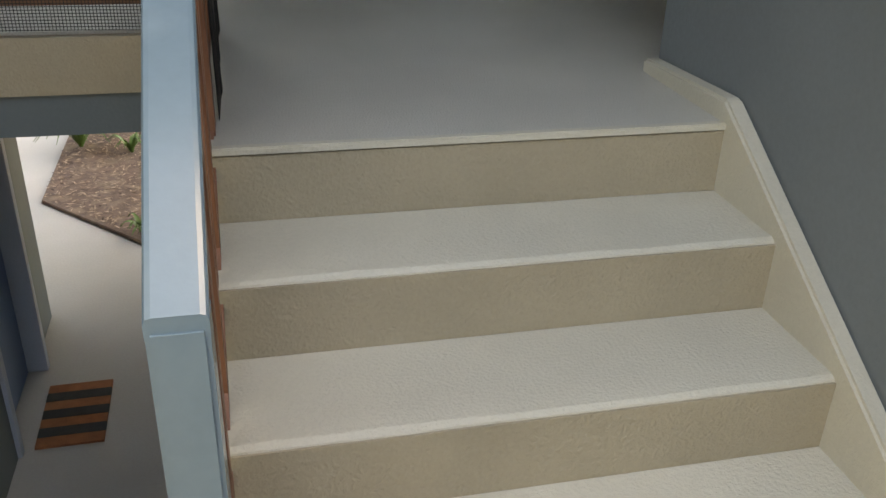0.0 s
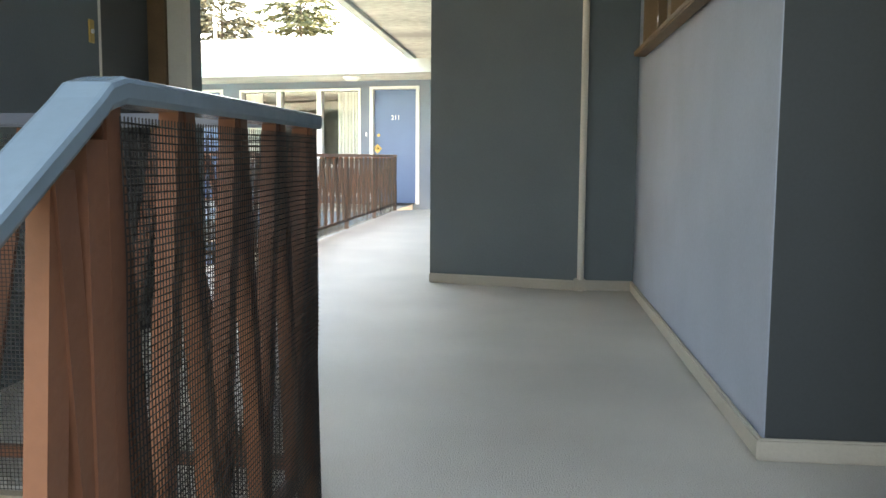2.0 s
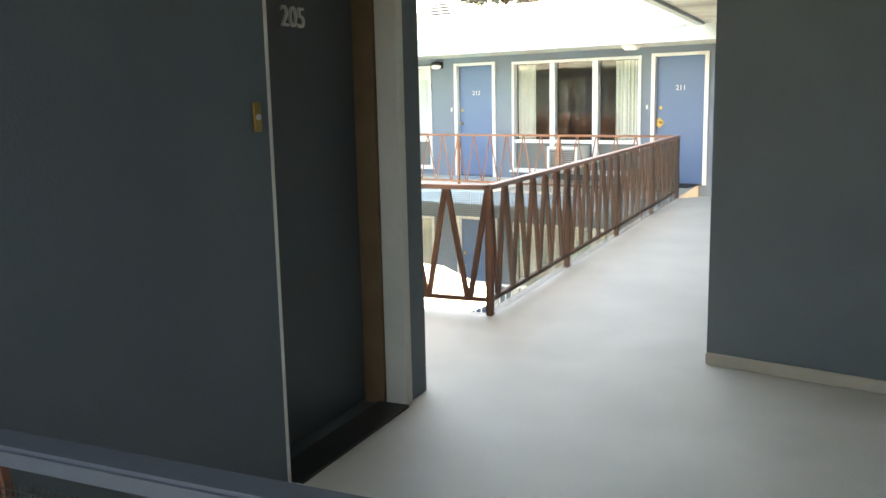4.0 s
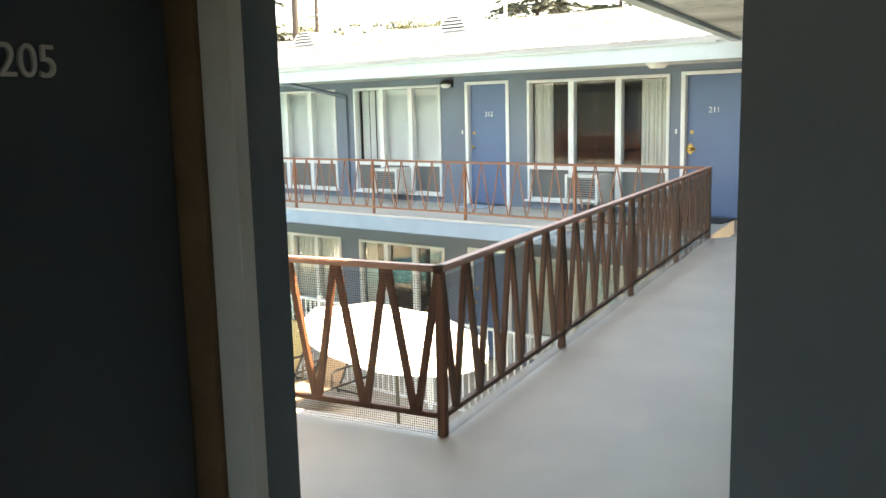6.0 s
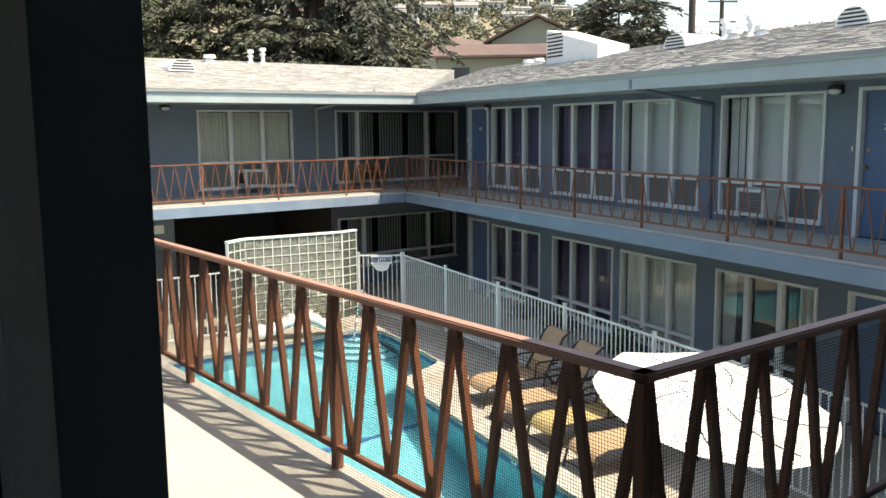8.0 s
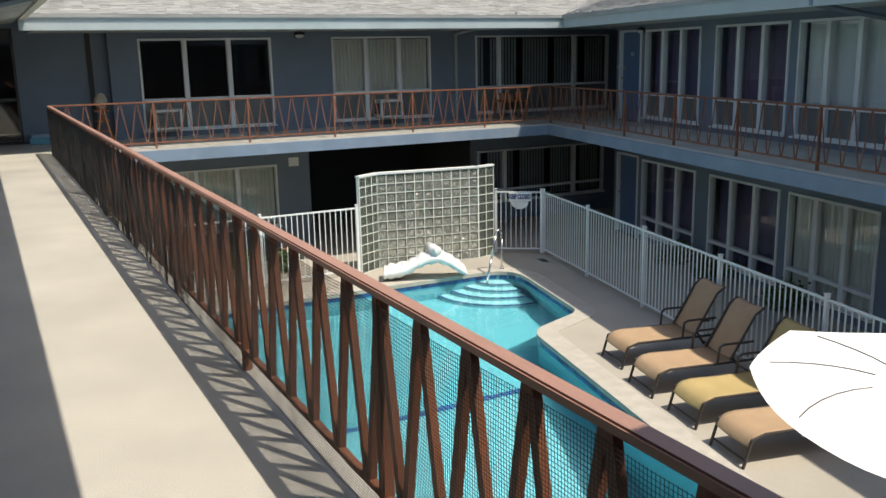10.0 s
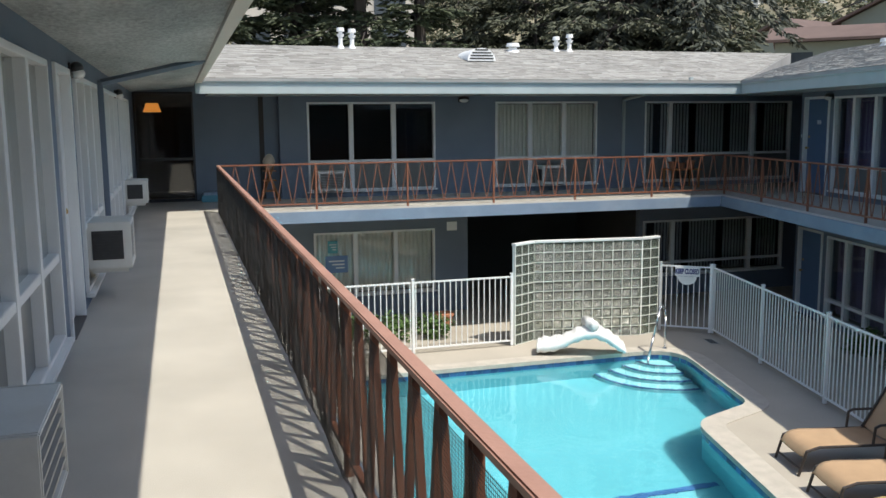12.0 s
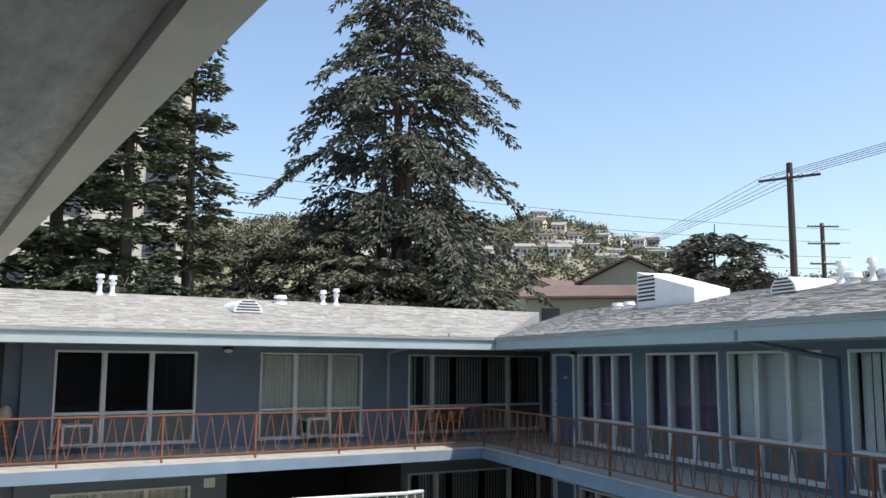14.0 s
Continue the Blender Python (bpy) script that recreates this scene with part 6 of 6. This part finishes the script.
def conifer(name, x, y, z0, height, spread, seed, leaf, label, tiers=16, trunks=1, bare=0.15, size=0.3, droop=0.5, top=0.12, shape=0.75, arms=(5, 6, 7), full=1.0, clump=0.0):
    """A conifer: tapered trunk, uneven limbs, side branchlets along each limb and needle sprays along each branchlet."""
    rng = random.Random(seed)
    tree = empty(name, pose(x, y, z0), label, "tree", "trees behind the roofs")
    bm = bmesh.new()
    for k in range(trunks):
        off = Vector((rng.uniform(-1, 1), rng.uniform(-1, 1), 0)) * (0.0 if k == 0 else height * 0.06)
        hh = height * (1.0 if k == 0 else rng.uniform(0.6, 0.8))
        for a in range(6):
            f0, f1 = a / 6, (a + 1) / 6
            rod(bm, off + Vector((0.1 * math.sin(a + k), 0, hh * f0)), off + Vector((0.1 * math.sin(a + 1 + k), 0, hh * f1)), height * 0.022 * (1 - f0 * 0.92), height * 0.022 * (1 - f1 * 0.92), 8)
    vs, fs = [], []

    def spray(p, d, length):
        """One flat spray: slim needles fanning off a twig that hangs a little."""
        side = d.cross(Vector((0, 0, 1))).normalized()
        for _ in range(3):
            a = (d * rng.uniform(0.4, 1) + side * rng.uniform(-0.8, 0.8) + Vector((0, 0, -droop * rng.uniform(0.1, 1.1)))).normalized() * length * rng.uniform(0.6, 1.25)
            b = a.cross(Vector((rng.uniform(-1, 1), rng.uniform(-1, 1), rng.uniform(-1, 1)))).normalized() * length * 0.15
            k = len(vs)
            vs.extend((tuple(p), tuple(p + a * 0.4 + b), tuple(p + a), tuple(p + a * 0.45 - b)))
            fs.append((k, k + 1, k + 2, k + 3))

    for i in range(tiers):
        f = bare + (1 - bare) * (i + rng.uniform(-0.4, 0.4)) / tiers
        zc = height * f
        reach = spread * ((1 - min(f, 1)) ** shape * (1 - top) + top) * rng.uniform(0.7, 1.12)
        turn = rng.uniform(0, 6.28)
        arm_n = rng.choice(arms)
        for q in range(arm_n):
            t = turn + 6.283 * (q + rng.uniform(-0.35, 0.35)) / arm_n
            r = reach * rng.uniform(0.5, 1.1)
            d = Vector((math.cos(t), math.sin(t), 0))
            side = Vector((-d.y, d.x, 0))
            a, mid = Vector((0, 0, zc)), d * r * 0.55 + Vector((0, 0, zc + r * 0.12))
            end = d * r + side * rng.uniform(-0.15, 0.15) * r + Vector((0, 0, zc - r * 0.3 * droop + rng.uniform(-0.3, 0.3)))
            rod(bm, a, mid, 0.02 + r * 0.014, 0.012 + r * 0.008, 5)
            rod(bm, mid, end, 0.012 + r * 0.008, 0.01, 5)
            n = max(4, int(r / 0.24 * full))
            for k in range(n):
                g = 0.2 + 0.82 * (k + rng.uniform(0, 0.8)) / n
                p = a.lerp(mid, g / 0.55) if g < 0.55 else mid.lerp(end, (g - 0.55) / 0.45)
                for sg in (-1, 1):
                    bl = (0.3 + r * 0.3 * (1.15 - g)) * rng.uniform(0.5, 1.2)
                    bd = (d * rng.uniform(0.3, 0.9) + side * sg * rng.uniform(0.4, 1.0) + Vector((0, 0, rng.uniform(-0.35, 0.1)))).normalized()
                    m = max(2, int(bl / (size * 0.42)))
                    for u in range(m):
                        h = (u + 0.6) / m
                        if clump and h < clump:
                            continue
                        c = p + bd * bl * h - Vector((0, 0, droop * 0.35 * bl * h * h))
                        spray(c + Vector((rng.gauss(0, 0.05), rng.gauss(0, 0.05), rng.gauss(0, 0.04))), bd, size)
    part("trunk", bm, BARK, tree)
    me = bpy.data.meshes.new("needles")
    me.from_pydata(vs, [], fs)
    me.materials.append(leaf)
    part("crown", me, leaf, tree)
    return tree


def bearing(yaw, dist):
    """A plan place by compass from the corner of the walkway."""
    t = radians(yaw)
    return 0.45 - math.sin(t) * dist, -1.0 + math.cos(t) * dist


x, y = bearing(61.2, 40)
conifer("cedar_tree", x, y, GROUND, 23.4, 9.0, 11, CEDAR, "tall dark deodar cedar with drooping limbs behind the roof", tiers=18, trunks=3, bare=0.27, size=0.34, shape=0.33, top=0.02, arms=(4, 5, 6), droop=0.8)
for i, (yaw, dist, h, sp) in enumerate(((67, 37, 10.2, 5.0), (62.5, 35, 9.0, 5.0), (58, 36, 8.6, 5.2), (55.3, 37, 8.2, 2.6), (71.5, 38, 10.6, 4.6))):
    x, y = bearing(yaw, dist)
    conifer("cedar_tree", x, y, GROUND, h, sp, 60 + i, BOUGH, "spreading low cedar boughs behind the roof", tiers=9, bare=0.35, size=0.32, shape=0.4, top=0.35, droop=0.4, full=1.2)
for i, (yaw, dist, h, sp) in enumerate(((74.3, 33, 17.0, 2.2), (78, 32, 17.5, 2.8), (82, 33, 18.5, 3.0), (87, 32, 17, 3.0), (92, 33, 16, 3.0))):
    x, y = bearing(yaw, dist)
    conifer("pine_tree", x, y, GROUND, h, sp, 80 + i, PINE, "tall slender pine with clumped green needles", tiers=22, bare=0.14, size=0.3, droop=0.15, top=0.3, shape=0.4, arms=(5, 6, 7), clump=0.3, full=2.0)
x, y = bearing(41.0, 46)
conifer("cedar_tree", x, y, GROUND, 11.6, 5.6, 97, CEDAR, "broad dark cedar with flat boughs beyond the roof", tiers=11, bare=0.35, size=0.34, shape=0.45, top=0.3, droop=0.15, full=1.3)
for i, (yaw, dist, h, sp) in enumerate(((20, 40, 12.5, 4.0), (14.5, 42, 13.0, 4.2), (27, 60, 9, 3.5))):
    x, y = bearing(yaw, dist)
    conifer("cedar_tree", x, y, GROUND, h, sp, 110 + i, PINE if i else CEDAR, "dark green conifer beyond the far roof", tiers=12, bare=0.3, size=0.45, droop=0.25, top=0.25, shape=0.5)

# strap-leaved plants in the mulch bed below the stairs
STRAP = mat("green strap leaf", (0.09, 0.17, 0.04), 0.5, 0.25, 8, 60, 0.1)


def strap_plant(x, y, r, n, seed, label):
    rng = random.Random(seed)
    pl = empty("strap_leaved_plant", pose(x, y, GROUND + 0.045), label, "plant", "bedding plants")
    for _ in range(n):
        t, reach = rng.uniform(0, 6.28), r * rng.uniform(0.6, 1.1)
        d, side, hi = Vector((math.cos(t), math.sin(t), 0)), Vector((-math.sin(t), math.cos(t), 0)), r * rng.uniform(0.6, 1.0)
        bm, prev = bmesh.new(), None
        for k in range(6):
            f = k / 5
            c = d * reach * f + Vector((0, 0, hi * math.sin(f * 2.3) * (1 - 0.25 * f)))
            w = side * 0.02 * (1 - f ** 2) + side * 0.001
            row = [bm.verts.new(c - w), bm.verts.new(c - Vector((0, 0, 0.006))), bm.verts.new(c + w)]
            if prev:
                bm.faces.new((prev[0], prev[1], row[1], row[0]))
                bm.faces.new((prev[1], prev[2], row[2], row[1]))
            prev = row
        part("leaf", bm, STRAP, pl, smooth=True)
    return pl


strap_plant(0.02, 2.0, 0.55, 40, 3, "bright green strap-leaved clump in the mulch bed")
strap_plant(0.34, 2.85, 0.5, 30, 4, "bright green strap-leaved clump in the mulch bed")
strap_plant(0.55, 1.75, 0.26, 16, 8, "small dried strap-leaved plant in mulch")
strap_plant(1.1, 1.2, 0.24, 14, 9, "small dried strap-leaved plant in mulch")
strap_plant(0.82, -0.3, 0.2, 16, 6, "small strap-leaved seedling at the edge of the mulch bed")

# ---------------------------------------------------------------- tower, houses, hill
TOWER_M = mat("pale tower concrete", (0.46, 0.43, 0.38), 0.8, 0.06, 0.5, 10, 0.1)
DARKWIN = mat("dark distant glazing", (0.05, 0.06, 0.07), 0.15, 0.2, 0.6, 5, 0)
x, y = bearing(80.5, 75)
tower = empty("apartment_tower", pose(x, y, GROUND, 0, 0, 80), "pale concrete apartment tower with balconies behind the pines", "building")
part("wall", boxes((-7.5, 7.5, 0, 12, 0, 32)), TOWER_M, tower)
for j in range(10):
    for i in range(4):
        xx = -7.0 + i * 3.7
        part("window", boxes((xx, xx + 2.6, -0.06, -0.01, j * 3.1 + 0.6, j * 3.1 + 2.7)), DARKWIN, tower)
        if i % 2 == 0:
            part("balcony", boxes((xx - 0.3, xx + 2.9, -1.3, -0.07, j * 3.1 + 0.1, j * 3.1 + 0.35), (xx - 0.3, xx + 2.9, -1.3, -1.2, j * 3.1 + 0.35, j * 3.1 + 1.2)), TOWER_M, tower)

WALLS = [mat("house stucco " + n, c, 0.9, 0.06, 0.5, 8, 0.05) for n, c in (("sage", (0.27, 0.29, 0.23)), ("white", (0.72, 0.7, 0.66)), ("sand", (0.52, 0.44, 0.33)), ("grey", (0.42, 0.42, 0.41)), ("cream", (0.62, 0.57, 0.46)))]
TILES = [mat("roof " + n, c, 0.9, 0.15, 1.2, 12, 0.1) for n, c in (("brown", (0.13, 0.088, 0.075)), ("red", (0.2, 0.115, 0.09)), ("grey", (0.25, 0.24, 0.23)))]


def house(x, y, z, turn, w, d, h, wall, tiles, label, gable=1.4, cols=3, storeys=1, base=-3.0):
    ho = empty("house", pose(x, y, z, 0, 0, turn), label, "house", "hillside houses")
    bm = boxes((-w / 2, w / 2, -d / 2, d / 2, base, h - 0.16))
    for sx in (-1, 1):
        a = [[bm.verts.new((sx * w / 2 + dx, yy, zz)) for yy, zz in ((-d / 2, h - 0.17), (d / 2, h - 0.17), (d / 2, h), (0, h + gable * d / (d + 1) - 0.02), (-d / 2, h))] for dx in (0, -sx * 0.2)]
        bm.faces.new(a[0])
        bm.faces.new(a[1][::-1])
    part("wall", bm, wall, ho)
    bm = bmesh.new()
    e = 0.5
    p = [bm.verts.new(q) for q in ((-w / 2 - e, -d / 2 - e, h), (w / 2 + e, -d / 2 - e, h), (w / 2 + e, d / 2 + e, h), (-w / 2 - e, d / 2 + e, h), (-w / 2 - e, 0, h + gable), (w / 2 + e, 0, h + gable), (-w / 2 - e, -d / 2 - e, h - 0.15), (w / 2 + e, -d / 2 - e, h - 0.15), (w / 2 + e, d / 2 + e, h - 0.15), (-w / 2 - e, d / 2 + e, h - 0.15), (-w / 2 - e, 0, h + gable - 0.15), (w / 2 + e, 0, h + gable - 0.15))]
    for q in ((0, 1, 5, 4), (2, 3, 4, 5), (6, 7, 1, 0), (8, 9, 3, 2), (10, 11, 7, 6), (11, 10, 9, 8), (0, 4, 10, 6), (4, 3, 9, 10), (5, 1, 7, 11), (2, 5, 11, 8)):
        bm.faces.new([p[i] for i in q])
    part("roof", bm, tiles, ho)
    for j in range(storeys):
        for i in range(cols):
            xx = -w / 2 + w * (i + 0.5) / cols
            zz = h - 1.9 - j * 2.7
            part("window", boxes((xx - 0.55, xx + 0.55, -d / 2 - 0.05, -d / 2 - 0.01, zz, zz + 1.2)), DARKWIN, ho)
            part("window", boxes((xx - 0.55, xx + 0.55, d / 2 + 0.01, d / 2 + 0.05, zz, zz + 1.2)), DARKWIN, ho)
    for sx in (-1, 1):
        part("window", boxes((sx * (w / 2 + 0.03) - 0.02, sx * (w / 2 + 0.03) + 0.02, -0.5, 0.5, h - 1.8, h - 0.7)), DARKWIN, ho)
    return ho


for yaw, dist, z, turn, w, d, h, g in ((50.2, 66, 3.1, -72, 9, 6.0, 3.4, 1.5), (45.9, 66, 3.9, -50, 9, 6.5, 3.6, 1.8), (48.3, 56, 3.2, 48, 8.5, 5, 2.7, 0.9)):
    x, y = bearing(yaw, dist)
    house(x, y, z, turn, w, d, h, WALLS[0], TILES[0], "sage green house with brown gable roof", g, base=GROUND - z - 0.1)

HILL_M = mat("dry scrub hillside", (0.2, 0.175, 0.115), 0.95, 0.35, 0.05, 0.6, 0, stain=(0.06, 0.075, 0.035), stain_amount=0.85)


def crest(yaw):
    """Height of the hill above the ground at a compass bearing."""
    f = min(1, max(0, (yaw - 38) / 14))
    base = 44 + 30 * f * f * (3 - 2 * f)
    return base + 5.0 * noise.noise((yaw * 0.13, 1, 0)) + 2.0 * noise.noise((yaw * 0.5, 2, 0))


def hill_z(yaw, dist):
    f = min(1, max(0, (dist - 110) / 310))
    return GROUND - 0.3 + crest(yaw) * f ** 1.25 + 1.5 * f * noise.noise((yaw * 0.3, dist * 0.03, 4))


verts, faces = [], []
NY, ND = 90, 26
for i in range(NY + 1):
    yaw = -8 + 125 * i / NY
    for j in range(ND + 1):
        dist = 110 + 380 * j / ND
        x, y = bearing(yaw, dist)
        zz = hill_z(yaw, min(dist, 420)) - max(0, dist - 420) * 0.12
        verts.append((x, y, zz))
for i in range(NY):
    for j in range(ND):
        k = i * (ND + 1) + j
        faces.append((k, k + ND + 1, k + ND + 2, k + 1))
me = bpy.data.meshes.new("hill")
me.from_pydata(verts, [], faces)
me.materials.append(HILL_M)
me.shade_smooth()
tagged(new("ground_hill", me), "dry scrub hillside beyond the roofs", "hill", "", "structure")
rng = random.Random(5)
vs, fs = [], []
for i in range(3200):
    yaw, dist = rng.uniform(12, 80), 116 + 300 * rng.random() ** 0.7
    x, y = bearing(yaw, dist)
    z = hill_z(yaw, dist)
    s = rng.uniform(1.0, 3.2)
    for k in range(4):
        leaf_cloud(vs, fs, (x + rng.uniform(-s, s), y + rng.uniform(-s, s), z + s * rng.uniform(0.3, 1.0)), (s * 0.45, s * 0.45, s * 0.38), 12, 1.2, rng, 0.8)
me = bpy.data.meshes.new("hill_shrubs")
me.from_pydata(vs, [], fs)
me.materials.append(SHRUBS)
tagged(new("hill_shrubs", me), "olive green scrub and trees scattered over the hillside", "shrubs", "", "stuff")
for i in range(85):
    yaw = rng.uniform(26, 64)
    dist = rng.uniform(290, 418)
    x, y = bearing(yaw, dist)
    house(x, y, hill_z(yaw, dist) + 0.3, yaw + rng.uniform(-25, 25), rng.uniform(5, 8), rng.uniform(4, 6), rng.uniform(2.4, 3.6), WALLS[rng.choice((1, 1, 1, 3, 4))], TILES[rng.choice((0, 2, 2, 2))], "small pale hillside house among scrub", rng.uniform(0.8, 1.8), rng.choice((3, 4, 5)))

# ---------------------------------------------------------------- utility poles and wires
POLE_M = mat("dark creosoted timber", (0.055, 0.045, 0.04), 0.9, 0.25, 4, 40, 0.4, stretch=(4, 4, 0.4))
WIRE = mat("black wire", (0.02, 0.02, 0.022), 0.6, 0.1, 5, 50, 0)


def utility_pole(yaw, dist, h, arms, turn, label):
    x, y = bearing(yaw, dist)
    p = empty("utility_pole", pose(x, y, GROUND, 0, 0, turn), label, "utility pole")
    part("pole", rod(bmesh.new(), (0, 0, 0), (0, 0, h), 0.2, 0.14, 12), POLE_M, p)
    for z, w in arms:
        part("crossarm", boxes((-w, w, -0.19, -0.08, h - z, h - z + 0.1)), POLE_M, p)
        for k in range(5):
            xx = -w + 0.1 + (2 * w - 0.2) * k / 4
            part("insulator", rod(bmesh.new(), (xx, -0.13, h - z + 0.1), (xx, -0.13, h - z + 0.26), 0.035, 0.03, 8), METAL_W, p)
    return Vector((x, y, GROUND)), turn, h


pole_a = utility_pole(36.5, 42, 13.6, ((0.75, 1.35),), 20, "tall dark timber utility pole with crossarm")
pole_b = utility_pole(34.9, 66, 14.4, ((0.3, 1.1), (1.5, 1.1), (2.9, 1.0)), 60, "dark timber utility pole with three crossarms")


def wire(p, q, sag, name="overhead_wire"):
    p, q = Vector(p), Vector(q)
    pts = [p.lerp(q, i / 14) - Vector((0, 0, sag * 4 * (i / 14) * (1 - i / 14))) for i in range(15)]
    bm = bmesh.new()
    d = (q - p).normalized()
    side = d.cross(Vector((0, 0, 1))).normalized() * 0.013
    up = Vector((0, 0, 0.013))
    prev = None
    for c in pts:
        cur = [bm.verts.new(c + side), bm.verts.new(c + up), bm.verts.new(c - side), bm.verts.new(c - up)]
        if prev:
            for k in range(4):
                bm.faces.new((prev[k], prev[(k + 1) % 4], cur[(k + 1) % 4], cur[k]))
        prev = cur
    solid(name, bm, WIRE, "thin black overhead wire between poles", "wire", "", group="overhead wires")


base, turn, h = pole_a
u = Vector((math.cos(radians(turn)), math.sin(radians(turn)), 0))
for k in range(5):
    o = base + u * (-1.25 + 0.62 * k) + Vector((0, 0, h - 0.5))
    x, y = bearing(58 + 0.4 * k, 118)
    wire(o, (x, y, 9.0), 1.4)
    x, y = bearing(-12 + 0.5 * k, 30)
    wire(o, (x, y, h - 1.0), 0.5)
for k, z in enumerate((12.3, 11.4, 10.4, 9.6)):
    x0, y0 = bearing(104, 46)
    x1, y1 = bearing(33.4, 66)
    wire((x0, y0, z + 0.2), (x1, y1, z - 1.2), 1.0)
